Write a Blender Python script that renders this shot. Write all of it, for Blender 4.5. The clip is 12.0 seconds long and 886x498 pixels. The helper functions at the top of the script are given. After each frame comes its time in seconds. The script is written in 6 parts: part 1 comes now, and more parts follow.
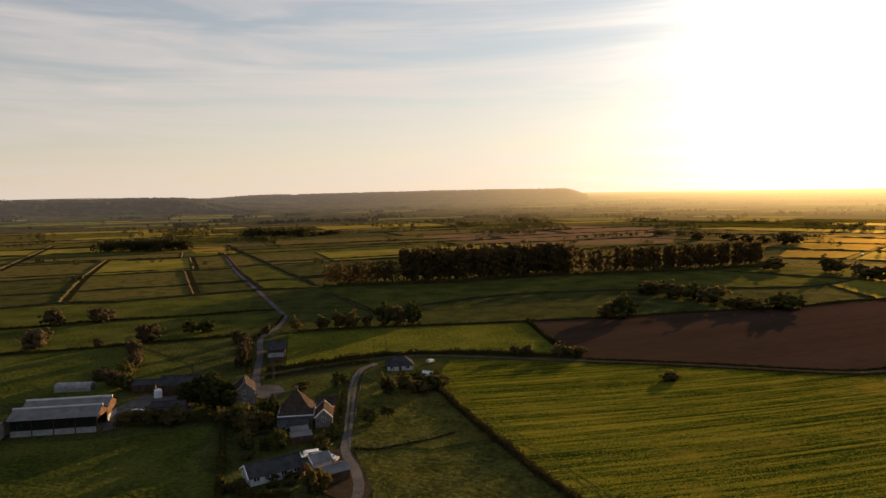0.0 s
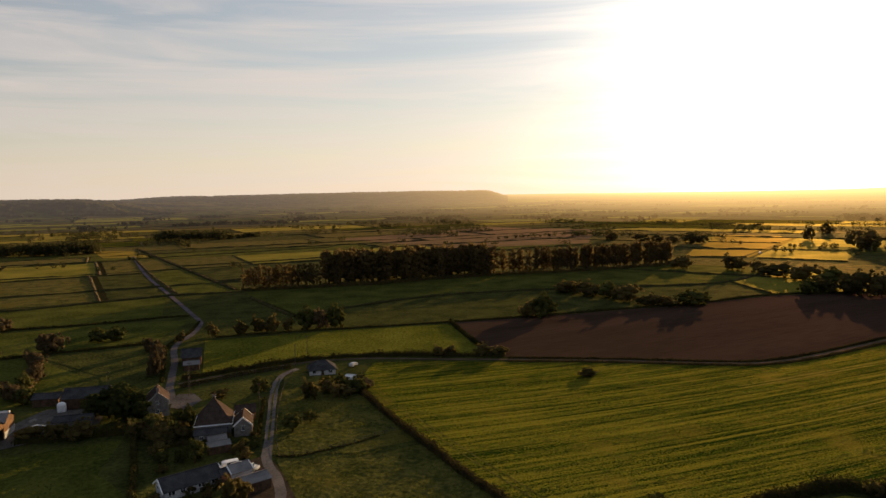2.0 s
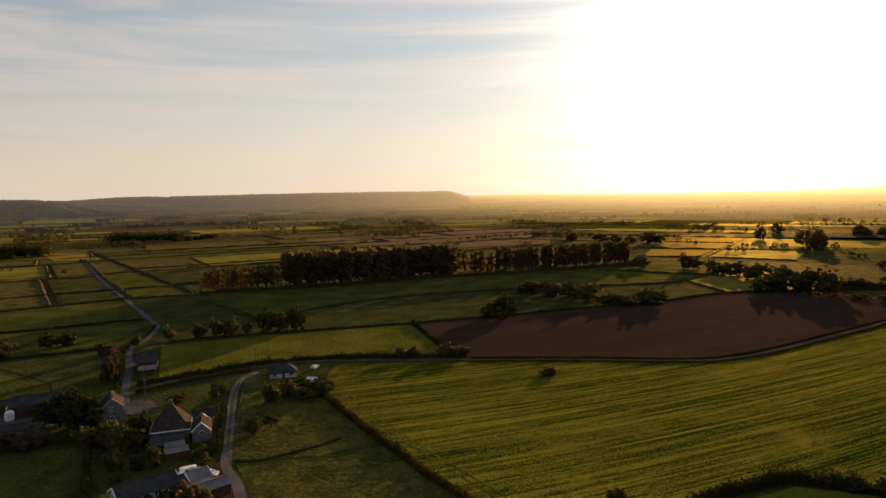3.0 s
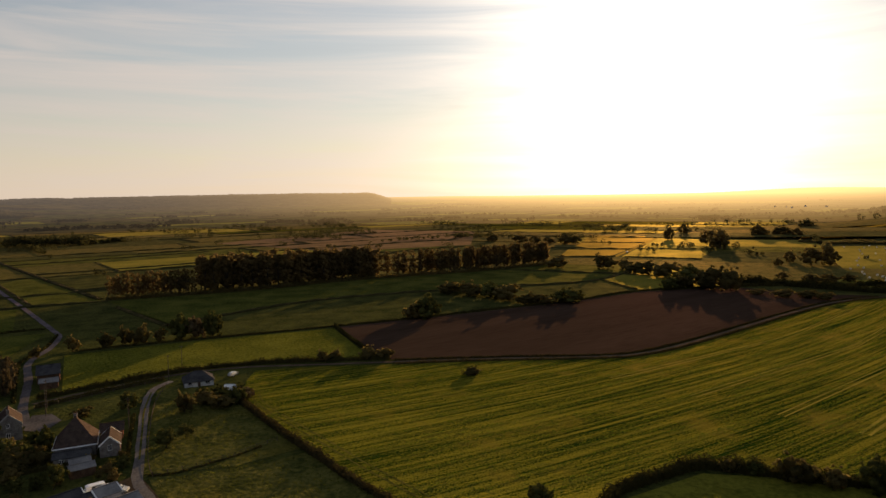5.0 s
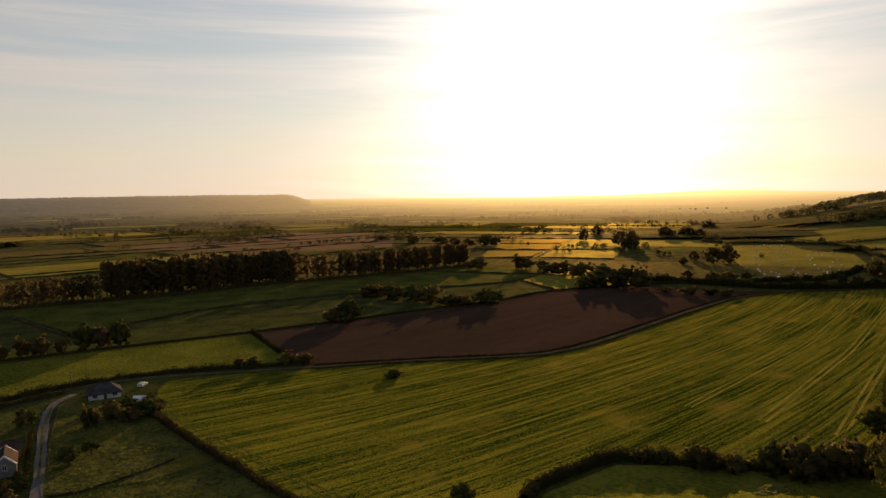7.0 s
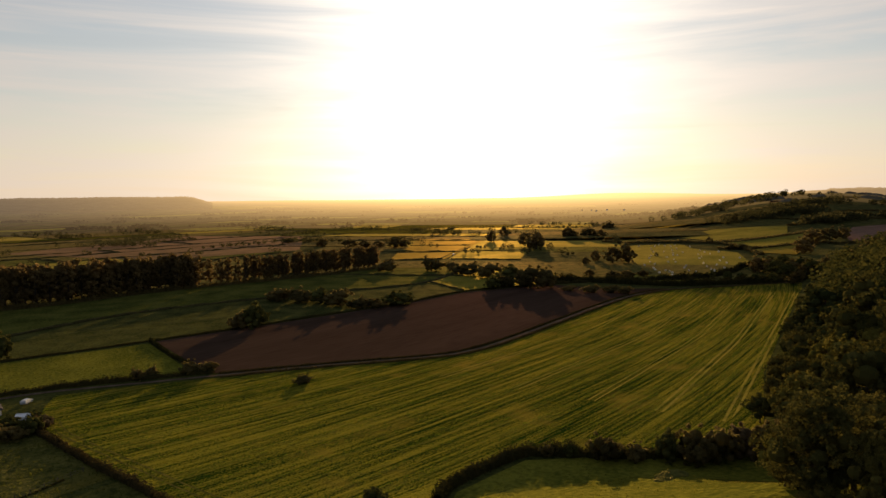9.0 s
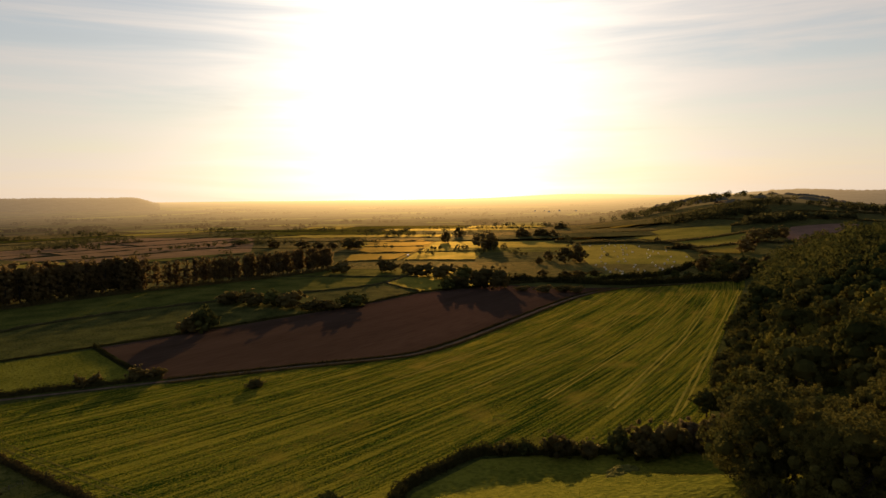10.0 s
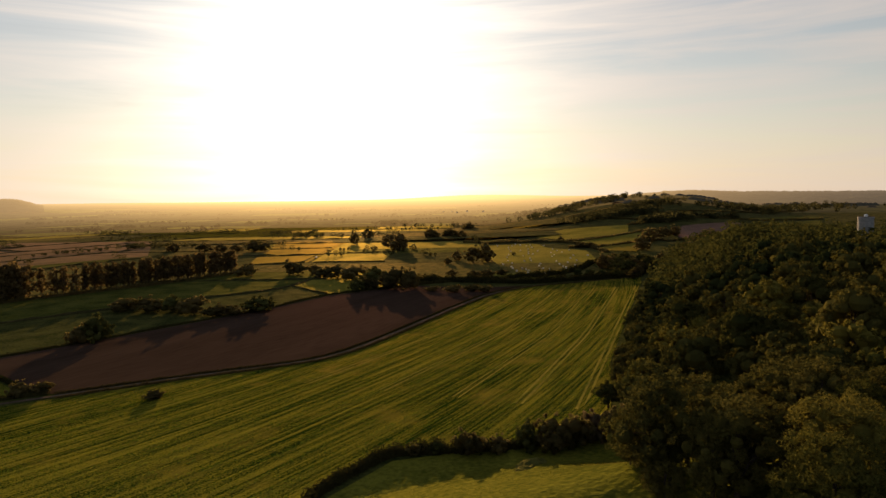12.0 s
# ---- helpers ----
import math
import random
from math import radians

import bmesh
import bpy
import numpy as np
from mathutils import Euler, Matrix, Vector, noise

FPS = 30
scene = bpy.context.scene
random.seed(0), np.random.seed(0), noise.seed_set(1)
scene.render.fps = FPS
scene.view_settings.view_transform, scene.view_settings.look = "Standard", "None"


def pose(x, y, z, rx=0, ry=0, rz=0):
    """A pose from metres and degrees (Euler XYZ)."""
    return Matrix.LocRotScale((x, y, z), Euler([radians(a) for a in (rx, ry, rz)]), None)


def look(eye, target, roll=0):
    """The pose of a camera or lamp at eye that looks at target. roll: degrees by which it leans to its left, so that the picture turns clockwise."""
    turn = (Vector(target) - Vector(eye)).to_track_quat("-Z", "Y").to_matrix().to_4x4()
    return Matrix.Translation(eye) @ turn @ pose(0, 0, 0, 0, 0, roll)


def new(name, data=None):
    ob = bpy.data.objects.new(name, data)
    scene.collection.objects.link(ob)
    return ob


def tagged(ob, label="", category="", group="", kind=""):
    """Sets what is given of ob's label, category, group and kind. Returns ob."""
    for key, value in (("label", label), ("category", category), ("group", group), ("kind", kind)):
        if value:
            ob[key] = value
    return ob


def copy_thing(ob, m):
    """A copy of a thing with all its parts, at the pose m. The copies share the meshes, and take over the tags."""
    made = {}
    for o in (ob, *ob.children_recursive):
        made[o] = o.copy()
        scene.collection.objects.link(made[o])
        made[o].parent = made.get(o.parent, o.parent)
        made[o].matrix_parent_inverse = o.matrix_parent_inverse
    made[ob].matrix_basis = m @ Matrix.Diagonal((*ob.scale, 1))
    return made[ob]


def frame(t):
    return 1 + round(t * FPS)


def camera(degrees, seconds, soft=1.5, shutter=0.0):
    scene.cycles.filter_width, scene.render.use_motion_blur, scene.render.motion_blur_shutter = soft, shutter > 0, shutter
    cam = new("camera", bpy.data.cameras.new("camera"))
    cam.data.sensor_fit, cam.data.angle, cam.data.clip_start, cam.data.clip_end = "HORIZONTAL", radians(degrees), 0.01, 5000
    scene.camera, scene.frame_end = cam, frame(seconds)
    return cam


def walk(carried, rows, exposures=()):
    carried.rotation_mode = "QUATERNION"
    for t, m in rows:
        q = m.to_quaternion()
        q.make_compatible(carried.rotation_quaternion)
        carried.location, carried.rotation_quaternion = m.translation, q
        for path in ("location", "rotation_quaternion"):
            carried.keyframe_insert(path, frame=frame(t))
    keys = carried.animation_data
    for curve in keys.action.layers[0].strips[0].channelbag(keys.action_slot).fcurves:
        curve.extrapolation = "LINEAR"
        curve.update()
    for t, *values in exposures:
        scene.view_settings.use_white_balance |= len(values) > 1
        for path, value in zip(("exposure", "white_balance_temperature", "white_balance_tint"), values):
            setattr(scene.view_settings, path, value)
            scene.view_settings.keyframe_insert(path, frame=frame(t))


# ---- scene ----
cam = camera(68.58, 12.0)
walk(cam, [
    (0, pose(0, 0, 60, 85.305, 0.933, -0.017)),
    (0.5, pose(0, 0, 60, 85.32, 0.921, -1.722)),
    (1, pose(0, 0, 60, 85.332, 0.908, -3.411)),
    (1.5, pose(0, 0, 60, 85.342, 0.894, -5.114)),
    (2, pose(0, 0, 60, 85.352, 0.878, -6.85)),
    (2.5, pose(0, 0, 60, 85.363, 0.861, -8.522)),
    (3, pose(0, 0, 60, 85.374, 0.843, -10.2)),
    (4, pose(0, 0, 60, 85.4, 0.808, -13.596)),
    (5, pose(0, 0, 60, 85.434, 0.775, -17.07)),
    (5.5, pose(0, 0, 60, 85.455, 0.759, -18.809)),
    (6, pose(0, 0, 60, 85.477, 0.745, -20.552)),
    (6.5, pose(0, 0, 60, 85.501, 0.733, -22.293)),
    (7, pose(0, 0, 60, 85.526, 0.722, -24.055)),
    (8, pose(0, 0, 60, 85.577, 0.709, -27.964)),
    (9, pose(0, 0, 60, 85.623, 0.707, -32.017)),
    (9.5, pose(0, 0, 60, 85.642, 0.711, -34.042)),
    (10, pose(0, 0, 60, 85.656, 0.719, -36.039)),
    (10.5, pose(0, 0, 60, 85.665, 0.731, -38.056)),
    (11, pose(0, 0, 60, 85.665, 0.748, -40.073)),
    (11.5, pose(0, 0, 60, 85.657, 0.769, -42.046)),
    (12, pose(0, 0, 60, 85.637, 0.795, -44.048)),
], exposures=[(0, 1.04, 6850, 11), (2.5, 0.95, 6900, 11), (5.5, 0.82, 6950, 11), (12, 0.80, 6950, 11)])

# ---- world and sun ----
SUN_AZ, SUN_EL = radians(36.3), radians(6.5)
SUN_DIR = Vector((math.sin(SUN_AZ) * math.cos(SUN_EL), math.cos(SUN_AZ) * math.cos(SUN_EL), math.sin(SUN_EL)))

# the veil of thin cloud glows brightest a little above the sun
GLOW_TALL = 0.55
GLOW_DIR = Vector((math.sin(radians(35.0)), math.cos(radians(35.0)), math.tan(radians(9.0)) * GLOW_TALL)).normalized()

world = bpy.data.worlds.new("evening_sky")
scene.world = world
world.use_nodes = True
wt = world.node_tree
wt.nodes.clear()


def wnode(kind, **values):
    n = wt.nodes.new(kind)
    for key, value in values.items():
        n.inputs[key].default_value = value
    return n


sky = wt.nodes.new("ShaderNodeTexSky")
sky.sky_type = "NISHITA"
sky.sun_disc = False
sky.sun_elevation, sky.sun_rotation = SUN_EL, SUN_AZ
sky.air_density, sky.dust_density, sky.ozone_density = 1.0, 0.25, 2.0
coord = wt.nodes.new("ShaderNodeTexCoord")
# thin streaks of high cloud, stretched along the horizon
split = wt.nodes.new("ShaderNodeSeparateXYZ")
wt.links.new(coord.outputs["Generated"], split.inputs[0])
lift = wt.nodes.new("ShaderNodeMath")
lift.operation = "MAXIMUM"
lift.inputs[1].default_value = 0.0
wt.links.new(split.outputs["Z"], lift.inputs[0])
squash = wt.nodes.new("ShaderNodeCombineXYZ")
wt.links.new(split.outputs["X"], squash.inputs["X"])
wt.links.new(split.outputs["Y"], squash.inputs["Y"])
wt.links.new(lift.outputs[0], squash.inputs["Z"])
stretch = wt.nodes.new("ShaderNodeMapping")
stretch.inputs["Rotation"].default_value = (0.03, -0.045, 0.3)
stretch.inputs["Scale"].default_value = (1.4, 1.4, 19.0)
wt.links.new(squash.outputs[0], stretch.inputs["Vector"])
streak = wnode("ShaderNodeTexNoise", Scale=1.5, Detail=9.0, Roughness=0.58, Distortion=0.7)
wt.links.new(stretch.outputs[0], streak.inputs["Vector"])
cover = wnode("ShaderNodeMapRange", **{"From Min": 0.38, "From Max": 0.68, "To Min": 0.28, "To Max": 0.88})
wt.links.new(streak.outputs["Fac"], cover.inputs["Value"])
# the glow of the low sun in hazy air
tall_glow = wt.nodes.new("ShaderNodeVectorMath")
tall_glow.operation = "MULTIPLY"
tall_glow.inputs[1].default_value = (1.0, 1.0, GLOW_TALL)
wt.links.new(coord.outputs["Generated"], tall_glow.inputs[0])
even = wt.nodes.new("ShaderNodeVectorMath")
even.operation = "NORMALIZE"
wt.links.new(tall_glow.outputs[0], even.inputs[0])
near_sun = wt.nodes.new("ShaderNodeVectorMath")
near_sun.operation = "DOT_PRODUCT"
near_sun.inputs[1].default_value = GLOW_DIR
wt.links.new(even.outputs[0], near_sun.inputs[0])


def lobe(power, gain):
    up = wt.nodes.new("ShaderNodeMath")
    up.operation = "MAXIMUM"
    up.inputs[1].default_value = 0.0
    wt.links.new(near_sun.outputs["Value"], up.inputs[0])
    pw = wt.nodes.new("ShaderNodeMath")
    pw.operation = "POWER"
    pw.inputs[1].default_value = power
    wt.links.new(up.outputs[0], pw.inputs[0])
    mu = wt.nodes.new("ShaderNodeMath")
    mu.operation = "MULTIPLY"
    mu.inputs[1].default_value = gain
    wt.links.new(pw.outputs[0], mu.inputs[0])
    veil = wnode("ShaderNodeMapRange", **{"From Min": 0.3, "From Max": 0.7, "To Min": 0.55, "To Max": 1.45})
    wt.links.new(streak.outputs["Fac"], veil.inputs["Value"])
    both = wt.nodes.new("ShaderNodeMath")
    both.operation = "MULTIPLY"
    wt.links.new(mu.outputs[0], both.inputs[0])
    wt.links.new(veil.outputs[0], both.inputs[1])
    return both


def glow(colour, power, gain):
    mix = wt.nodes.new("ShaderNodeVectorMath")
    mix.operation = "SCALE"
    mix.inputs[0].default_value = colour
    wt.links.new(lobe(power, gain).outputs[0], mix.inputs["Scale"])
    return mix


def add(a, b):
    n = wt.nodes.new("ShaderNodeVectorMath")
    n.operation = "ADD"
    wt.links.new(a, n.inputs[0])
    wt.links.new(b, n.inputs[1])
    return n


SKY_STRENGTH = 0.066
# milky air towards the horizon
low = wt.nodes.new("ShaderNodeMath")
low.operation = "SUBTRACT"
low.inputs[0].default_value = 1.0
wt.links.new(lift.outputs[0], low.inputs[1])
low_p = wt.nodes.new("ShaderNodeMath")
low_p.operation = "POWER"
low_p.inputs[1].default_value = 8.0
wt.links.new(low.outputs[0], low_p.inputs[0])
cloud_light = wt.nodes.new("ShaderNodeVectorMath")
cloud_light.operation = "ADD"
cloud_light.inputs[0].default_value = (5.3, 4.95, 4.85)
wt.links.new(glow((1.0, 0.88, 0.72), 14.0, 1.6).outputs[0], cloud_light.inputs[1])
blue = wt.nodes.new("ShaderNodeMix")
blue.data_type = "RGBA"
blue.blend_type = "MULTIPLY"
blue.inputs["Factor"].default_value = 1.0
blue.inputs["B"].default_value = (1.36, 1.24, 1.22, 1)
wt.links.new(sky.outputs[0], blue.inputs["A"])
clouds = wt.nodes.new("ShaderNodeMix")
clouds.data_type = "RGBA"
wt.links.new(cover.outputs[0], clouds.inputs["Factor"])
wt.links.new(blue.outputs["Result"], clouds.inputs["A"])
wt.links.new(cloud_light.outputs[0], clouds.inputs["B"])
milk = wt.nodes.new("ShaderNodeMix")
milk.data_type = "RGBA"
milk.inputs["B"].default_value = (6.35, 5.35, 4.45, 1)
milk_f = wt.nodes.new("ShaderNodeMath")
milk_f.operation = "MULTIPLY"
milk_f.inputs[1].default_value = 0.92
wt.links.new(low_p.outputs[0], milk_f.inputs[0])
wt.links.new(milk_f.outputs[0], milk.inputs["Factor"])
wt.links.new(clouds.outputs["Result"], milk.inputs["A"])
lit = add(milk.outputs["Result"], glow((1.0, 0.93, 0.84), 14.0, 1.5).outputs[0])
lit = add(lit.outputs[0], glow((1.0, 0.84, 0.60), 40.0, 2.0).outputs[0])
lit = add(lit.outputs[0], glow((1.0, 0.92, 0.80), 5.0, 0.6).outputs[0])
lit = add(lit.outputs[0], glow((1.0, 0.93, 0.80), 50.0, 5.5).outputs[0])
# golden band where the sun stands over the horizon haze
gold_p = wt.nodes.new("ShaderNodeMath")
gold_p.operation = "POWER"
gold_p.inputs[1].default_value = 14.0
wt.links.new(low.outputs[0], gold_p.inputs[0])
gold = wt.nodes.new("ShaderNodeMath")
gold.operation = "MULTIPLY"
wt.links.new(gold_p.outputs[0], gold.inputs[0])
wt.links.new(lobe(16.0, 3.5).outputs[0], gold.inputs[1])
gold_c = wt.nodes.new("ShaderNodeVectorMath")
gold_c.operation = "SCALE"
gold_c.inputs[0].default_value = (1.0, 0.68, 0.26)
wt.links.new(gold.outputs[0], gold_c.inputs["Scale"])
lit = add(lit.outputs[0], gold_c.outputs[0])
# the sky deepens overhead and away from the sunset
deep = wnode("ShaderNodeMapRange", **{"From Min": 0.28, "From Max": 0.70, "To Min": 1.0, "To Max": 0.0})
wt.links.new(lift.outputs[0], deep.inputs["Value"])
away = wnode("ShaderNodeMapRange", **{"From Min": -0.6, "From Max": 0.80, "To Min": 0.0, "To Max": 1.0})
wt.links.new(near_sun.outputs["Value"], away.inputs["Value"])
for share, tone in ((deep, (0.60, 0.68, 0.80, 1)), (away, (0.57, 0.64, 0.75, 1))):
    fade = wt.nodes.new("ShaderNodeMix")
    fade.data_type = "RGBA"
    fade.inputs["A"].default_value, fade.inputs["B"].default_value = tone, (1, 1, 1, 1)
    wt.links.new(share.outputs[0], fade.inputs["Factor"])
    tinted = wt.nodes.new("ShaderNodeVectorMath")
    tinted.operation = "MULTIPLY"
    wt.links.new(lit.outputs[0], tinted.inputs[0])
    wt.links.new(fade.outputs["Result"], tinted.inputs[1])
    lit = tinted
back = wnode("ShaderNodeBackground", Strength=SKY_STRENGTH)
wt.links.new(lit.outputs[0], back.inputs["Color"])
wout = wt.nodes.new("ShaderNodeOutputWorld")
wt.links.new(back.outputs[0], wout.inputs["Surface"])

sun = new("sun", bpy.data.lights.new("sun", "SUN"))
sun.data.energy, sun.data.angle, sun.data.color = 5.0, radians(0.6), (1.0, 0.675, 0.335)
sun.matrix_world = look(SUN_DIR * 100, (0, 0, 0))


# ---- materials ----
def material(name):
    m = bpy.data.materials.new(name)
    m.use_nodes = True
    nt = m.node_tree
    return m, nt, nt.nodes["Principled BSDF"]


def mottled(name, dark, light, scale=0.3, fine=4.0, rough=0.9, bump=0.3, bump_size=0.1, spec=0.03, across=None, sheen=0.0, patches=None, rows=None, shine=0.05):
    """A surface of two colours in two sizes of noise, with relief. across: (angle, squeeze) drags the noise out along a heading."""
    m, nt, bsdf = material(name)
    geo = nt.nodes.new("ShaderNodeNewGeometry")
    where = geo.outputs["Position"]
    if across:
        mp = nt.nodes.new("ShaderNodeMapping")
        mp.vector_type = "TEXTURE"
        mp.inputs["Rotation"].default_value = (0, 0, across[0])
        mp.inputs["Scale"].default_value = (1 / across[1], 1, 1)
        nt.links.new(where, mp.inputs["Vector"])
        where = mp.outputs[0]
    if rows:
        # rows that bend with the bank: across = y - a x - b x^2
        sp = nt.nodes.new("ShaderNodeSeparateXYZ")
        nt.links.new(where, sp.inputs[0])
        inner = nt.nodes.new("ShaderNodeMath")
        inner.operation = "MULTIPLY_ADD"
        inner.inputs[1].default_value, inner.inputs[2].default_value = -rows[1], -rows[0]
        nt.links.new(sp.outputs["X"], inner.inputs[0])
        outer = nt.nodes.new("ShaderNodeMath")
        outer.operation = "MULTIPLY_ADD"
        nt.links.new(sp.outputs["X"], outer.inputs[0])
        nt.links.new(inner.outputs[0], outer.inputs[1])
        nt.links.new(sp.outputs["Y"], outer.inputs[2])
        drag = nt.nodes.new("ShaderNodeMath")
        drag.operation = "MULTIPLY"
        drag.inputs[1].default_value = rows[2]
        nt.links.new(sp.outputs["X"], drag.inputs[0])
        cb = nt.nodes.new("ShaderNodeCombineXYZ")
        nt.links.new(drag.outputs[0], cb.inputs["X"])
        nt.links.new(outer.outputs[0], cb.inputs["Y"])
        where = cb.outputs[0]
    big = nt.nodes.new("ShaderNodeTexNoise")
    big.inputs["Scale"].default_value, big.inputs["Detail"].default_value = scale, 5
    small = nt.nodes.new("ShaderNodeTexNoise")
    small.inputs["Scale"].default_value, small.inputs["Detail"].default_value = fine, 4
    nt.links.new(where, big.inputs["Vector"])
    nt.links.new(where, small.inputs["Vector"])
    both = nt.nodes.new("ShaderNodeMath")
    both.operation = "MULTIPLY_ADD"
    both.inputs[1].default_value = 0.5
    nt.links.new(small.outputs["Fac"], both.inputs[0])
    half = nt.nodes.new("ShaderNodeMath")
    half.operation = "MULTIPLY"
    half.inputs[1].default_value = 0.5
    nt.links.new(big.outputs["Fac"], half.inputs[0])
    nt.links.new(half.outputs[0], both.inputs[2])
    if rows:
        def along(size, squeeze, detail):
            sq = nt.nodes.new("ShaderNodeVectorMath")
            sq.operation = "MULTIPLY"
            sq.inputs[1].default_value = squeeze
            nt.links.new(where, sq.inputs[0])
            n = nt.nodes.new("ShaderNodeTexNoise")
            n.inputs["Scale"].default_value, n.inputs["Detail"].default_value = size, detail
            nt.links.new(sq.outputs[0], n.inputs["Vector"])
            return n.outputs["Fac"]

        def weigh(value, share, base=None):
            n = nt.nodes.new("ShaderNodeMath")
            n.operation = "MULTIPLY_ADD"
            n.inputs[1].default_value, n.inputs[2].default_value = share, 0.0
            nt.links.new(value, n.inputs[0])
            if base:
                nt.links.new(base, n.inputs[2])
            return n.outputs[0]

        tuft = nt.nodes.new("ShaderNodeTexNoise")
        tuft.inputs["Scale"].default_value, tuft.inputs["Detail"].default_value = 2.6, 6
        nt.links.new(geo.outputs["Position"], tuft.inputs["Vector"])
        lines = weigh(along(0.9, (0.12, 1.3, 1.0), 3), 0.24)
        lines = weigh(along(0.5, (0.30, 1.3, 1.0), 3), 0.22, lines)
        lines = weigh(along(0.14, (0.5, 1.0, 1.0), 4), 0.18, lines)
        lines = weigh(tuft.outputs["Fac"], 0.36, lines)
        trim_ = nt.nodes.new("ShaderNodeMath")
        trim_.operation = "MULTIPLY"
        trim_.inputs[1].default_value = 1.0
        nt.links.new(lines, trim_.inputs[0])
        both = trim_
    ramp = nt.nodes.new("ShaderNodeValToRGB")
    ramp.color_ramp.elements[0].position, ramp.color_ramp.elements[1].position = (0.455, 0.545) if rows else (0.38, 0.60)
    ramp.color_ramp.elements[0].color, ramp.color_ramp.elements[1].color = (*dark, 1), (*light, 1)
    nt.links.new(both.outputs[0], ramp.inputs["Fac"])
    colour = ramp.outputs["Color"]
    if patches:
        pn = nt.nodes.new("ShaderNodeTexNoise")
        pn.inputs["Scale"].default_value, pn.inputs["Detail"].default_value = patches[1], 3
        nt.links.new(geo.outputs["Position"], pn.inputs["Vector"])
        pr = nt.nodes.new("ShaderNodeMapRange")
        pr.inputs["From Min"].default_value, pr.inputs["From Max"].default_value = 0.55, 0.76
        nt.links.new(pn.outputs["Fac"], pr.inputs["Value"])
        px = nt.nodes.new("ShaderNodeMix")
        px.data_type = "RGBA"
        px.inputs["B"].default_value = (*patches[0], 1)
        nt.links.new(pr.outputs[0], px.inputs["Factor"])
        nt.links.new(colour, px.inputs["A"])
        colour = px.outputs["Result"]
    nt.links.new(colour, bsdf.inputs["Base Color"])
    bsdf.inputs["Roughness"].default_value = rough
    bsdf.inputs["Specular IOR Level"].default_value = spec
    bsdf.inputs["Sheen Weight"].default_value = sheen
    bsdf.inputs["Sheen Roughness"].default_value = 0.4
    bsdf.inputs["Sheen Tint"].default_value = (0.9, 0.85, 0.35, 1)
    gloss = None
    if spec < 0.05:
        # matte growth or earth with a soft coloured sheen at low angles
        matte = nt.nodes.new("ShaderNodeBsdfDiffuse")
        nt.links.new(colour, matte.inputs["Color"])
        gloss = nt.nodes.new("ShaderNodeBsdfGlossy")
        tint = nt.nodes.new("ShaderNodeVectorMath")
        tint.operation = "MULTIPLY"
        tint.inputs[1].default_value = (11.0 * shine, 7.8 * shine, 13.0 * shine)
        nt.links.new(colour, tint.inputs[0])
        cap = nt.nodes.new("ShaderNodeVectorMath")
        cap.operation = "MINIMUM"
        cap.inputs[1].default_value = (0.45, 0.42, 0.36)
        nt.links.new(tint.outputs[0], cap.inputs[0])
        nt.links.new(cap.outputs[0], gloss.inputs["Color"])
        gloss.inputs["Roughness"].default_value = 0.74
        fres = nt.nodes.new("ShaderNodeFresnel")
        fres.inputs["IOR"].default_value = 1.05
        mixed = nt.nodes.new("ShaderNodeMixShader")
        nt.links.new(fres.outputs[0], mixed.inputs[0])
        nt.links.new(matte.outputs[0], mixed.inputs[1])
        nt.links.new(gloss.outputs[0], mixed.inputs[2])
        nt.links.new(mixed.outputs[0], nt.nodes["Material Output"].inputs["Surface"])
        bsdf = matte
    if bump:
        bp = nt.nodes.new("ShaderNodeBump")
        bp.inputs["Strength"].default_value, bp.inputs["Distance"].default_value = bump, bump_size
        nt.links.new(both.outputs[0], bp.inputs["Height"])
        nt.links.new(bp.outputs[0], bsdf.inputs["Normal"])
    return m


def foliage(name, dark, light, through_share=0.4):
    """Leaves that differ leaf by leaf and let light through."""
    m, nt, bsdf = material(name)
    geo = nt.nodes.new("ShaderNodeNewGeometry")
    ob = nt.nodes.new("ShaderNodeObjectInfo")
    mean = nt.nodes.new("ShaderNodeMath")
    mean.operation = "MULTIPLY_ADD"
    mean.inputs[1].default_value = 0.45
    nt.links.new(geo.outputs["Random Per Island"], mean.inputs[0])
    part_of = nt.nodes.new("ShaderNodeMath")
    part_of.operation = "MULTIPLY"
    part_of.inputs[1].default_value = 0.55
    nt.links.new(ob.outputs["Random"], part_of.inputs[0])
    nt.links.new(part_of.outputs[0], mean.inputs[2])
    ramp = nt.nodes.new("ShaderNodeValToRGB")
    ramp.color_ramp.elements[0].color, ramp.color_ramp.elements[1].color = (*dark, 1), (*light, 1)
    nt.links.new(mean.outputs[0], ramp.inputs["Fac"])
    nt.nodes.remove(bsdf)
    bsdf = nt.nodes.new("ShaderNodeBsdfDiffuse")
    nt.links.new(ramp.outputs["Color"], bsdf.inputs["Color"])
    tr = nt.nodes.new("ShaderNodeBsdfTranslucent")
    nt.links.new(ramp.outputs["Color"], tr.inputs["Color"])
    mx = nt.nodes.new("ShaderNodeMixShader")
    mx.inputs[0].default_value = through_share
    nt.links.new(bsdf.outputs[0], mx.inputs[1])
    nt.links.new(tr.outputs[0], mx.inputs[2])
    nt.links.new(mx.outputs[0], nt.nodes["Material Output"].inputs["Surface"])
    return m


